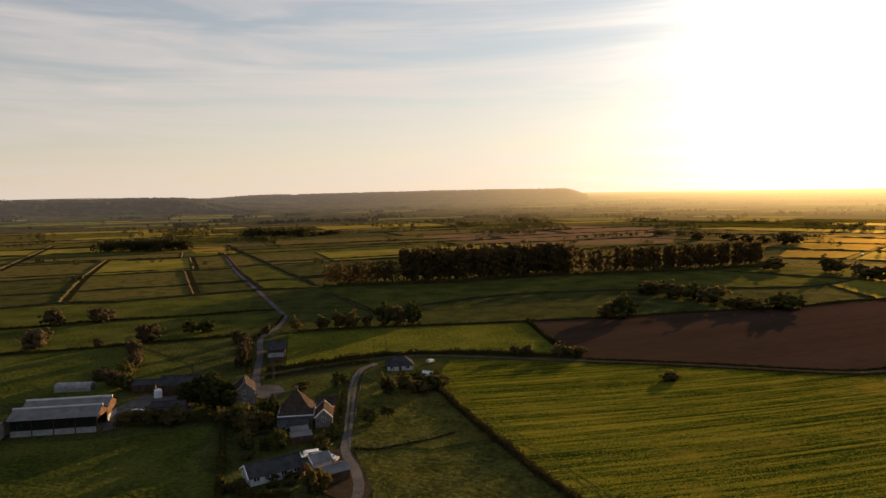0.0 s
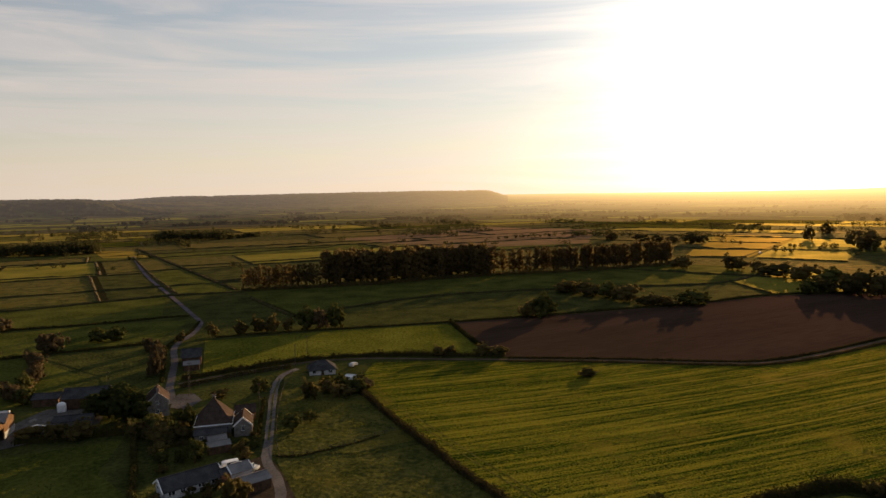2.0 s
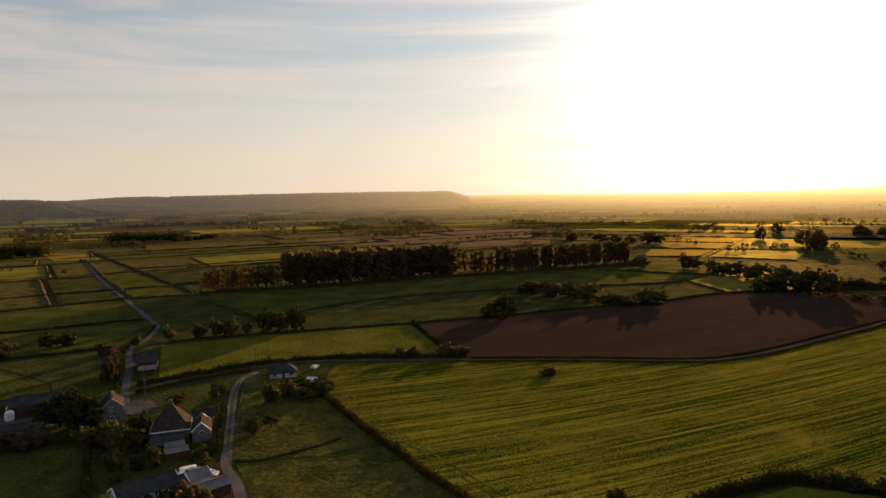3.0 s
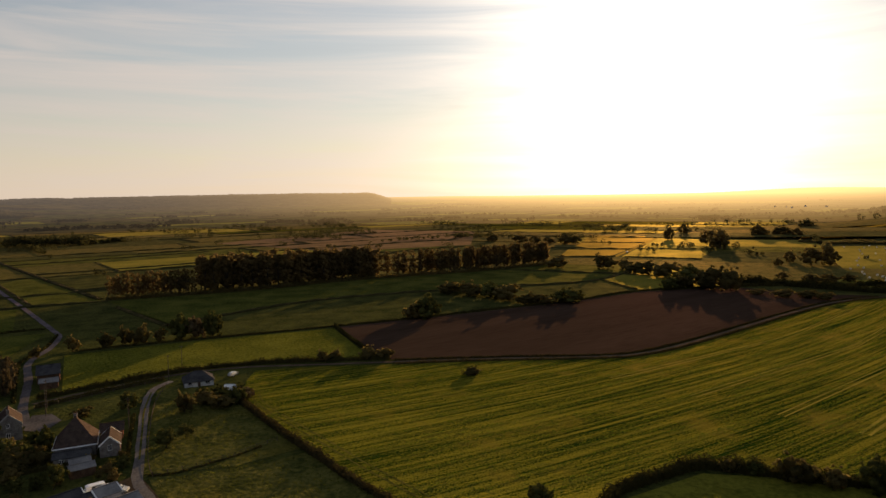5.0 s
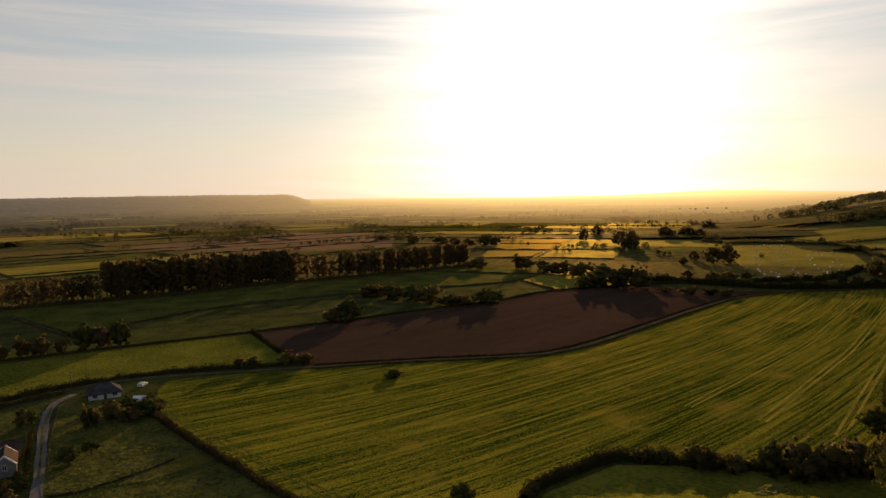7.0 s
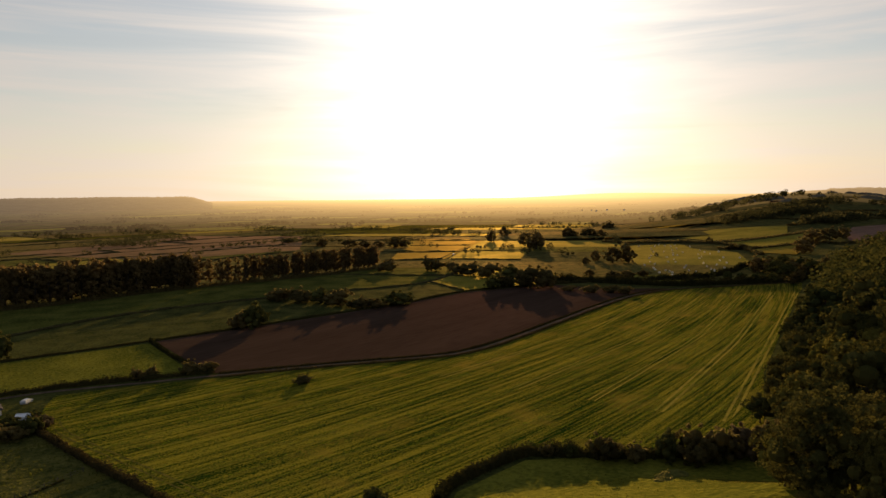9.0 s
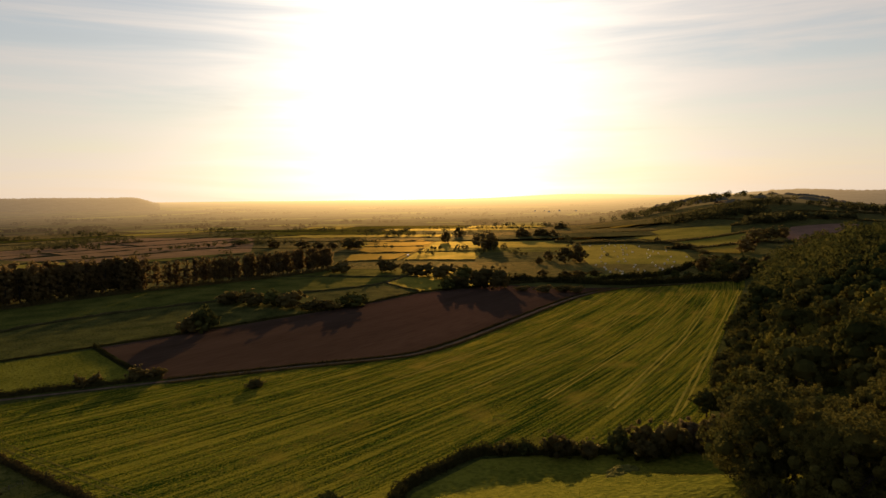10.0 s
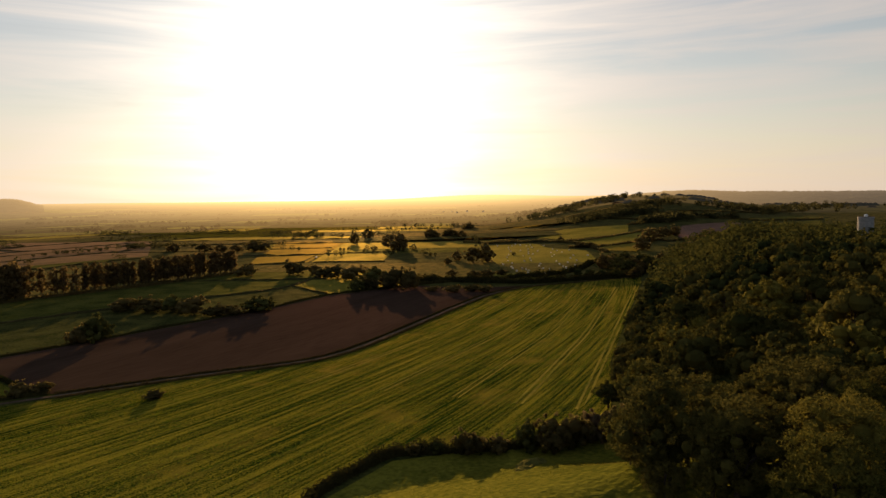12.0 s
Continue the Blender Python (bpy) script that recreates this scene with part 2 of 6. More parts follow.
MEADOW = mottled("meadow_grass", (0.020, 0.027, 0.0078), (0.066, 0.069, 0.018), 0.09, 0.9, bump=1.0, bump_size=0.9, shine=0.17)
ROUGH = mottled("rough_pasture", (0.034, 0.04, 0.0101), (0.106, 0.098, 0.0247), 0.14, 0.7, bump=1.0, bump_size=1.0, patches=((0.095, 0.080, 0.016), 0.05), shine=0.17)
# lighter copy of the lush pasture, with sunlight put into its colour
PASTURE = mottled("lush_pasture_lit", (0.064, 0.070, 0.010), (0.150, 0.142, 0.020), 0.05, 0.8, bump=1.0, bump_size=0.8, shine=0.03)
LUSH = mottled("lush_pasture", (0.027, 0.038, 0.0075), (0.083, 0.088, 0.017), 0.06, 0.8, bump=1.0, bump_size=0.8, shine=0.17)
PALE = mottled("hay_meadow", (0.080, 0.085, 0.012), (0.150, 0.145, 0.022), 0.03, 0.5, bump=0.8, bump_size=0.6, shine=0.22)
YELLOW = mottled("mown_meadow", (0.120, 0.105, 0.015), (0.180, 0.150, 0.022), 0.03, 0.5, bump=0.6, bump_size=0.4, shine=0.18)
BROWN = mottled("moor_grass", (0.056, 0.047, 0.018), (0.098, 0.080, 0.030), 0.04, 0.6, bump=0.8, bump_size=0.6, shine=0.28)
SOIL = mottled("ploughed_soil", (0.038, 0.024, 0.016), (0.060, 0.038, 0.026), 0.05, 1.2, rough=0.95, bump=0.7, bump_size=0.3, spec=0.02, across=(radians(20), 0.08), shine=0.04)
CROP = mottled("young_crop", (0.013, 0.030, 0.004), (0.180, 0.157, 0.017), 0.20, 1.1, rough=0.9, bump=1.0, bump_size=0.9, rows=(0.15, 0.00052, 0.15), shine=0.15, patches=((0.18, 0.138, 0.019), 0.05))
GRAVEL = mottled("pale_gravel", (0.075, 0.068, 0.062), (0.150, 0.136, 0.124), 0.15, 2.0, rough=0.9, bump=0.2, bump_size=0.05, shine=0.3)
TARMAC = mottled("worn_lane", (0.050, 0.046, 0.043), (0.105, 0.097, 0.090), 0.15, 2.0, rough=0.9, bump=0.2, bump_size=0.05, shine=0.3)
EARTH = mottled("dry_earth_lane", (0.062, 0.046, 0.030), (0.125, 0.092, 0.060), 0.2, 2.0, rough=0.95, bump=0.4, bump_size=0.1, shine=0.12)
DIRT = mottled("dirt_track", (0.034, 0.026, 0.017), (0.070, 0.050, 0.032), 0.2, 2.0, rough=0.95, bump=0.4, bump_size=0.1, shine=0.3)
VERGE = mottled("rough_verge", (0.06, 0.06, 0.012), (0.14, 0.115, 0.022), 0.2, 1.5, bump=0.8, bump_size=0.5)
WHEEL = mottled("worn_crop", (0.20, 0.158, 0.024), (0.30, 0.235, 0.036), 0.3, 2.0, bump=0.5, bump_size=0.2)
DITCH = mottled("ditch_bank", (0.014, 0.014, 0.006), (0.034, 0.030, 0.012), 0.2, 1.5, bump=0.6, bump_size=0.3)
BARK = mottled("bark", (0.035, 0.027, 0.020), (0.09, 0.07, 0.05), 1.5, 9.0, rough=0.95, bump=0.8, bump_size=0.05)
OAK_LEAF = foliage("oak_leaf", (0.034, 0.040, 0.012), (0.122, 0.102, 0.026), 0.3)
ASH_LEAF = foliage("ash_leaf", (0.050, 0.054, 0.012), (0.18, 0.148, 0.030), 0.33)
RUST_LEAF = foliage("autumn_leaf", (0.062, 0.048, 0.026), (0.15, 0.108, 0.054), 0.45)
POPLAR_LEAF = foliage("poplar_leaf", (0.085, 0.062, 0.026), (0.23, 0.155, 0.060), 0.58)
HEDGE_LEAF = foliage("hedge_leaf", (0.020, 0.022, 0.007), (0.060, 0.050, 0.016), 0.12)
BANK_LEAF = foliage("dry_hedge_leaf", (0.036, 0.030, 0.012), (0.095, 0.068, 0.026), 0.2)
BUSH_LEAF = foliage("hawthorn_leaf", (0.066, 0.058, 0.022), (0.19, 0.145, 0.052), 0.6)
SHRUB_LEAF = foliage("shrub_leaf", (0.034, 0.040, 0.012), (0.110, 0.104, 0.030), 0.35)
CROP_LEAF = foliage("crop_blade", (0.020, 0.052, 0.006), (0.105, 0.128, 0.014), 0.40)
GRASS_BLADE = foliage("grass_blade", (0.036, 0.048, 0.007), (0.120, 0.116, 0.016), 0.45)
DARK_LEAF = foliage("yew_leaf", (0.018, 0.025, 0.009), (0.055, 0.060, 0.018), 0.25)
FIELD_LEAF = foliage("field_tree_leaf", (0.080, 0.066, 0.025), (0.20, 0.145, 0.054), 0.65)
COPSE_LEAF = foliage("copse_leaf", (0.036, 0.036, 0.014), (0.090, 0.078, 0.030), 0.45)
HEDGE_MASS = mottled("far_hedge", (0.026, 0.027, 0.010), (0.062, 0.053, 0.020), 0.2, 1.2, rough=0.95, bump=0.8, bump_size=0.6, shine=0.5)


# ---- lie of the land ----
def smooth(v):
    v = np.clip(v, 0.0, 1.0)
    return v * v * (3 - 2 * v)


def wave(x, y, size, seed):
    """Gentle rolling, between -1 and 1."""
    return (np.sin(x / size + seed) * np.cos(y / size * 1.13 + seed * 2.1) + 0.5 * np.sin((x + y) / size * 1.9 + seed * 3.7) + 0.3 * np.cos((x - 0.6 * y) / size * 3.7 + seed)) / 1.8


def land(x, y):
    """Height of the ground: flat moor, a wooded bank to the south-east, farmed hills beyond it and ridges far off."""
    x, y = np.asarray(x, float), np.asarray(y, float)
    r = np.hypot(x, y)
    az = np.degrees(np.arctan2(x, y))
    z = 61.0 * smooth((r - 2200) / 2750)
    side = (x - 152) * 0.456 - (y - 97) * 0.892
    z = z + 26.0 * smooth(side / 75) * smooth((140 - az) / 30) * smooth((az - 20) / 20) * smooth((900 - r) / 400)
    # the small paddock climbs from its hedge
    up = (64 - x) * 0.298 + (109 - y) * 0.954 - 2.0
    top = smooth((y - 40) / 32)
    z = z + (0.30 * np.clip(up, 0.0, 38.0) * top + 5.0 * smooth(up / 26) * (1 - top)) * smooth((x - 46) / 26) * smooth((132 - x) / 26)
    hill = smooth((az - 47) / 14) * smooth((r - 560) / 1400) * smooth((130 - az) / 30) * (1 - 0.5 * smooth((az - 63) / 8))
    z = z + hill * (63 + 3 * wave(x, y, 160, 1.0)) * (1 - 0.85 * smooth((r - 2050) / 600))
    back = smooth((az - 57) / 7) * smooth((140 - az) / 30)
    z = z + back * (36 - 13 * smooth((az - 64) / 12) + 2.5 * wave(x, y, 120, 4.0)) * smooth((r - 2950) / 500) * (1 - 0.7 * smooth((r - 3800) / 500))
    # the long ridge with a steep nose, and a lower one beside it
    nose = smooth((az + 24) / 10) * smooth((13.0 - az) / 2.6)
    z = z + (39 + 2.5 * wave(x, y, 120, 2.0)) * nose * (0.72 + 0.28 * smooth((az + 16) / 20)) * smooth((r - 3250) / 450) * (1 - smooth((r - 4150) / 400))
    low = smooth((az + 75) / 20) * smooth((-15 - az) / 8)
    z = z + (41 + 3 * wave(x, y, 110, 5.0)) * low * smooth((r - 2600) / 300) * (1 - smooth((r - 3300) / 400))
    # a last rise at the edge of sight
    z = z + smooth((r - 4500) / 400) * (4 + 27 * np.exp(-((az - 47.5) / 6.0) ** 2) + 15 * np.exp(-((az + 30) / 7.0) ** 2) + 9 * np.exp(-((az + 12) / 6.0) ** 2) + 2.5 * wave(x * 0.25, y * 0.25, 130, 3.0))
    return z


FAR = 1500.0


def hazy(name, dark, light, size):
    """Backdrop of the distance: evening haze painted onto the country as emission, rising with depth and towards the
    sunset.
    """
    m, nt, bsdf = material(name)

    def maths(kind, a, b=0.0, c=0.0):
        n = nt.nodes.new("ShaderNodeMath")
        n.operation = kind
        for slot, v in zip(n.inputs, (a, b, c)):
            if isinstance(v, float):
                slot.default_value = v
            else:
                nt.links.new(v, slot)
        return n.outputs[0]

    def ramped(value, lo, hi, kind="SMOOTHSTEP"):
        n = nt.nodes.new("ShaderNodeMapRange")
        n.interpolation_type = kind
        n.inputs["From Min"].default_value, n.inputs["From Max"].default_value = lo, hi
        nt.links.new(value, n.inputs["Value"])
        return n.outputs[0]

    def colours(a, b, share):
        n = nt.nodes.new("ShaderNodeMix")
        n.data_type = "RGBA"
        for slot, v in (("A", a), ("B", b)):
            if isinstance(v, tuple):
                n.inputs[slot].default_value = (*v, 1)
            else:
                nt.links.new(v, n.inputs[slot])
        nt.links.new(share, n.inputs["Factor"])
        return n.outputs["Result"]

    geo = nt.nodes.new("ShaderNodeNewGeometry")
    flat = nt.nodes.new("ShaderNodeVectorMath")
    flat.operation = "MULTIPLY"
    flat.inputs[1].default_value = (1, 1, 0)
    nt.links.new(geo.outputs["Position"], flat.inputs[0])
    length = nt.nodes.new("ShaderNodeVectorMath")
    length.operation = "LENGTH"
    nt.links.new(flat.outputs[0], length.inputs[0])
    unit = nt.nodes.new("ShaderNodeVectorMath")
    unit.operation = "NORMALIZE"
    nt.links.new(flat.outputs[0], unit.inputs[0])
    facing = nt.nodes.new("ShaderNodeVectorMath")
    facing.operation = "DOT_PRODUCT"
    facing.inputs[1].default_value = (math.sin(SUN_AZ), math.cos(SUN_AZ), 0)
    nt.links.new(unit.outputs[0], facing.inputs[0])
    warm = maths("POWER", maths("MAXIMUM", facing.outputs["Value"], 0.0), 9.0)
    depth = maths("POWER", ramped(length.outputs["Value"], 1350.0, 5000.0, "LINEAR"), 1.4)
    near = colours(HAZE_GLOW_NEAR[0], HAZE_GLOW_NEAR[1], warm)
    far = colours(HAZE_GLOW_FAR[0], HAZE_GLOW_FAR[1], warm)
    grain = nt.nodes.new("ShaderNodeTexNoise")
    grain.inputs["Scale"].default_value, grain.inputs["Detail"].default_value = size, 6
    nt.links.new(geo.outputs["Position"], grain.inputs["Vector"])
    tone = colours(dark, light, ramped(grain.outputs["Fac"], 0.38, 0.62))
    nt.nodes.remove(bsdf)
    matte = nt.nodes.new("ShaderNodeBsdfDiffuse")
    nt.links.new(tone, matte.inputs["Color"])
    # the surface itself emits, in place of haze in front of it
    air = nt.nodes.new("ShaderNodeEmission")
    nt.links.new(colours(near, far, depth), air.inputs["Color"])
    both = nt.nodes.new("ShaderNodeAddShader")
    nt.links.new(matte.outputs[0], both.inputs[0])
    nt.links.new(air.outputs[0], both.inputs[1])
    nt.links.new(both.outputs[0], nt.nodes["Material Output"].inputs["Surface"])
    return m


# painted haze glow: away from the sunset, then towards it
HAZE_GLOW_NEAR = ((0.006, 0.005, 0.004), (0.10, 0.055, 0.017))
HAZE_GLOW_FAR = ((0.100, 0.082, 0.072), (1.15, 0.72, 0.29))
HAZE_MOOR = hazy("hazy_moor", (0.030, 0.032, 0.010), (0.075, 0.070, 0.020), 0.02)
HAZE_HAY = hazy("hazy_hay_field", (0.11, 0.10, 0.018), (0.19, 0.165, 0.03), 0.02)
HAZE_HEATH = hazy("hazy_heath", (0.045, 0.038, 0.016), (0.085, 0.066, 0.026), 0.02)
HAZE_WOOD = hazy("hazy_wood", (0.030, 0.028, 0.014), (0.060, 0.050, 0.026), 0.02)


def part(name, bm, mat, parent=None, label=""):
    me = bpy.data.meshes.new(name)
    bm.to_mesh(me)
    bm.free()
    return hang(name, me, mat, parent, label)


def hang(name, me, mat, parent=None, label=""):
    me.materials.append(mat)
    ob = new(name, me)
    if parent:
        ob.parent = parent
    if label:
        ob["label"] = label
    return ob


def raw(name, verts, faces):
    me = bpy.data.meshes.new(name)
    me.from_pydata([tuple(v) for v in verts], [], faces)
    me.update()
    return me


# ---- the ground, one sheet to the horizon ----
def ground_sheet(name, rings, mat, label, category):
    fan = np.concatenate([np.linspace(-44, 86, 391), np.linspace(86, 316, 161)[1:-1]])
    A, R = np.meshgrid(np.radians(fan), rings)
    X, Y = R * np.sin(A), R * np.cos(A)
    n = len(fan)
    V = np.stack([X, Y, land(X, Y)], -1).reshape(-1, 3)
    F = []
    for i in range(len(rings) - 1):
        for j in range(n):
            k = (j + 1) % n
            a, b, c, d = i * n + j, i * n + k, (i + 1) * n + k, (i + 1) * n + j
            F.append((a, c, d) if rings[i] == 0 else (a, b, c, d))
    me = raw(name, V, F)
    me.polygons.foreach_set("use_smooth", [True] * len(me.polygons))
    tagged(hang(name, me, mat), label, category, kind="structure")


RINGS = np.concatenate([[0.0], np.geomspace(12, FAR, 130)])
ground_sheet("ground", RINGS, MEADOW, "green grassland of a flat moor rising into low hills", "ground")
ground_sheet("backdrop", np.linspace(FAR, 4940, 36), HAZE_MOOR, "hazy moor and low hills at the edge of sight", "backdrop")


def hull(points):
    """The outer corners of a set of points, in order."""
    pts = sorted(points)

    def half(seq):
        out = []
        for p in seq:
            while len(out) > 1 and (out[-1][0] - out[-2][0]) * (p[1] - out[-2][1]) - (out[-1][1] - out[-2][1]) * (p[0] - out[-2][0]) <= 0:
                out.pop()
            out.append(p)
        return out[:-1]
    return half(pts) + half(pts[::-1])


def field(name, corners, mat, label, lift=0.05, step=0.0):
    """A field laid over the ground inside its corners; with a step it follows the slope."""
    bm = bmesh.new()
    if not step:
        vs = [bm.verts.new((x, y, float(land(x, y)) + lift)) for x, y in corners]
        bmesh.ops.triangulate(bm, faces=[bm.faces.new(vs)])
    else:
        corners = hull(corners)
        xs, ys = [c[0] for c in corners], [c[1] for c in corners]
        gx = np.arange(min(xs), max(xs) + step, step)
        gy = np.arange(min(ys), max(ys) + step, step)
        grid = [[bm.verts.new((x, y, 0)) for x in gx] for y in gy]
        for i in range(len(gy) - 1):
            for j in range(len(gx) - 1):
                bm.faces.new((grid[i][j], grid[i][j + 1], grid[i + 1][j + 1], grid[i + 1][j]))
        turn = sum(a[0] * b[1] - b[0] * a[1] for a, b in zip(corners, corners[1:] + corners[:1]))
        for a, b in zip(corners, corners[1:] + corners[:1]):
            out = Vector((b[1] - a[1], a[0] - b[0], 0)) * (1 if turn > 0 else -1)
            bmesh.ops.bisect_plane(bm, geom=bm.verts[:] + bm.edges[:] + bm.faces[:], plane_co=(*a, 0), plane_no=out, clear_outer=True)
        for v in bm.verts:
            v.co.z = float(land(v.co.x, v.co.y)) + lift
    bmesh.ops.recalc_face_normals(bm, faces=bm.faces[:])
    if bm.faces and sum(f.normal.z for f in bm.faces) < 0:
        bmesh.ops.reverse_faces(bm, faces=bm.faces[:])
    ob = part(name, bm, mat)
    return tagged(ob, label, "field", kind="structure")


def resample(points, gap):
    """Points at even gaps on a rounded line through the given ones."""
    P = [Vector((p[0], p[1])) for p in points]
    if len(P) > 2:
        Q = []
        ext = [P[0] * 2 - P[1]] + P + [P[-1] * 2 - P[-2]]
        for i in range(1, len(ext) - 2):
            a, b, c, d = ext[i - 1:i + 3]
            for k in range(8):
                t = k / 8
                Q.append(0.5 * ((2 * b) + (c - a) * t + (2 * a - 5 * b + 4 * c - d) * t * t + (3 * b - a - 3 * c + d) * t ** 3))
        P = Q + [P[-1]]
    run = [0.0]
    for a, b in zip(P, P[1:]):
        run.append(run[-1] + (b - a).length)
    count = max(2, int(run[-1] / gap) + 1)
    at = np.linspace(0, run[-1], count)
    return np.stack([np.interp(at, run, [p.x for p in P]), np.interp(at, run, [p.y for p in P])], 1)


def strip(name, points, width, mat, label, category, lift=0.08, gap=4.0, crown=0.0, kind="structure"):
    """A road, track or bank along a line, with ragged edges; crown raises its middle."""
    L = resample(points, gap)
    T = np.gradient(L, axis=0)
    T /= np.linalg.norm(T, axis=1)[:, None] + 1e-9
    N = np.stack([-T[:, 1], T[:, 0]], 1)
    rng = np.random.default_rng(int(abs(L[0, 0]) * 7 + abs(L[0, 1])) + 3)
    V, cols = [], (-0.5, -0.22, 0.22, 0.5)
    for i in range(len(L)):
        for c in cols:
            w = width * c * (1 + rng.uniform(-0.12, 0.12))
            q = L[i] + N[i] * w
            V.append((q[0], q[1], float(land(*q)) + lift + (crown if abs(c) < 0.3 else 0)))
    F = [(i * 4 + k, i * 4 + k + 4, i * 4 + k + 5, i * 4 + k + 1) for i in range(len(L) - 1) for k in range(3)]
    return tagged(hang(name, raw(name, V, F), mat), label, category, kind=kind)


def beside(points, away):
    """The same line moved sideways, to its left where away is above nought."""
    L = resample(points, 12.0)
    T = np.gradient(L, axis=0)
    T /= np.linalg.norm(T, axis=1)[:, None] + 1e-9
    return [(float(x - t[1] * away), float(y + t[0] * away)) for (x, y), t in zip(L, T)]


LANE_EAST = [(51, 229), (70, 225), (89, 220.5), (116, 212.5), (134, 208.8), (150, 211), (162, 215), (186, 224.5), (220, 239), (250, 252), (282, 264.5), (305, 272), (328, 276), (345, 276.5), (359, 273.5), (378, 267), (410, 259), (443, 248)]

# ---- fields ----
# the big crop field, its rows dragged along the bank, with real relief
CROP_EDGE = [(-3.5, 203), (-1, 222), (2, 234), (23, 232), *beside(LANE_EAST, -3.4), (414, 229), (292, 169), (206, 126), (151, 92), (132, 97), (109, 108), (95, 117), (70, 114), (55, 100), (38, 95), (25, 124), (13.5, 154), (6.5, 172), (0, 193)]
field("field", CROP_EDGE, CROP, "large field of young green crop with yellowish drilled rows", 0.10)
PLOUGH = [(41, 302), (48, 236), *beside(LANE_EAST[:13], 3.0), (345, 282), (318, 300), (299, 341), (233, 346), (177, 328), (124, 317), (78, 308)]
field("field", PLOUGH, SOIL, "bare ploughed field of dark brown soil", 0.10)
field("field", [(-69, 283), (-57, 228), (-23, 240), (-2, 243), (44, 238), (38, 299), (-11, 295)], PASTURE, "bright green pasture behind a low hedge", 0.10)
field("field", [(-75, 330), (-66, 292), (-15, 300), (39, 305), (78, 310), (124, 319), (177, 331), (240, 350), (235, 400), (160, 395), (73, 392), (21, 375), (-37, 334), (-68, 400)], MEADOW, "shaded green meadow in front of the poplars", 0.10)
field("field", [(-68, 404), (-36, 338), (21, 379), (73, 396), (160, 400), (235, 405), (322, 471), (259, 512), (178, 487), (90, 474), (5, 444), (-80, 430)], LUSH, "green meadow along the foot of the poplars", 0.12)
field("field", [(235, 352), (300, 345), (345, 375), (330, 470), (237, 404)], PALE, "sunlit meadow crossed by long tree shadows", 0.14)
field("field", [(-22, 224), (-28, 219), (-26, 178), (-24, 152), (-4, 150), (11, 156), (-2, 206)], ROUGH, "rough orchard pasture below the lane", 0.10)
field("field", [(-22, 150), (-15, 126), (-5, 90), (30, 85), (40, 94), (24, 125), (12, 153), (-4, 147)], ROUGH, "rough tussocky pasture beside the crop field", 0.10)
field("field", [(92, 113), (70, 108), (45, 85), (50, 25), (170, 25), (160, 70), (141, 88), (118, 97)], PASTURE, "small green paddock below the hedge", 0.22, 3)
field("field", [(-60, 147), (-44, 128), (-40, 60), (-200, 60), (-190, 150), (-115, 156), (-85, 160), (-62, 168)], LUSH, "lush green pasture in front of the barns", 0.10)
field("field", [(-175, 250), (-210, 240), (-210, 180), (-150, 185), (-105, 195), (-95, 230), (-130, 264)], LUSH, "green pasture behind the barns", 0.10)
field("field", [(-128, 266), (-92, 232), (-80, 205), (-72, 240), (-85, 276)], MEADOW, "small green paddock beside the road", 0.10)
field("field", [(-211, 300), (-230, 252), (-175, 254), (-132, 269), (-90, 283), (-88, 335), (-131, 330)], LUSH, "green pasture between two hedges", 0.10)
field("field", [(-253, 362), (-300, 330), (-215, 307), (-176, 323), (-105, 345), (-124, 417), (-156, 402), (-194, 380), (-225, 379)], LUSH, "green pasture beside the moor road", 0.10)
field("field", [(-222, 386), (-159, 408), (-215, 544), (-283, 510)], ROUGH, "moor field with dark rush tufts", 0.12)
field("field", [(-152, 408), (-128, 424), (-184, 552), (-211, 545)], MEADOW, "narrow green moor field", 0.12)
field("field", [(-228, 384), (-256, 370), (-340, 486), (-290, 510)], MEADOW, "green moor field bounded by ditches", 0.12)
field("field", [(-286, 520), (-217, 550), (-265, 672), (-340, 650)], PALE, "pale green moor field", 0.12)
field("field", [(-211, 556), (-186, 562), (-236, 690), (-260, 676)], ROUGH, "narrow moor field", 0.12)
field("field", [(-326, 823), (-276, 811), (-228, 720), (-276, 722)], YELLOW, "mown yellow field beyond the moor road", 0.14)
field("field", [(-118, 425), (-84, 434), (-165, 600), (-176, 552)], LUSH, "green moor field between road and ditch", 0.12)
field("field", [(376, 293), (416, 296), (518, 328), (606, 402), (660, 520), (600, 560), (434, 394), (376, 332)], PALE, "sunlit pasture dotted with pale bale shapes standing in for sheep", 0.14)
field("field", [(294, 572), (340, 556), (400, 618), (345, 650)], YELLOW, "sunlit yellow moor field", 0.14)
field("field", [(348, 655), (404, 622), (470, 693), (410, 735)], YELLOW, "sunlit yellow moor field", 0.14)
field("field", [(413, 740), (474, 697), (560, 790), (490, 860)], YELLOW, "sunlit yellow moor field", 0.14)
field("field", [(350, 550), (400, 500), (480, 580), (410, 618)], PALE, "pale moor field beside the track", 0.14)
field("field", [(415, 622), (484, 584), (620, 700), (570, 790)], PALE, "pale moor field beside the track", 0.14)
field("field", [(-37, 951), (228, 1216), (384, 1061), (271, 767), (99, 735)], BROWN, "brown moor grassland", 0.16)
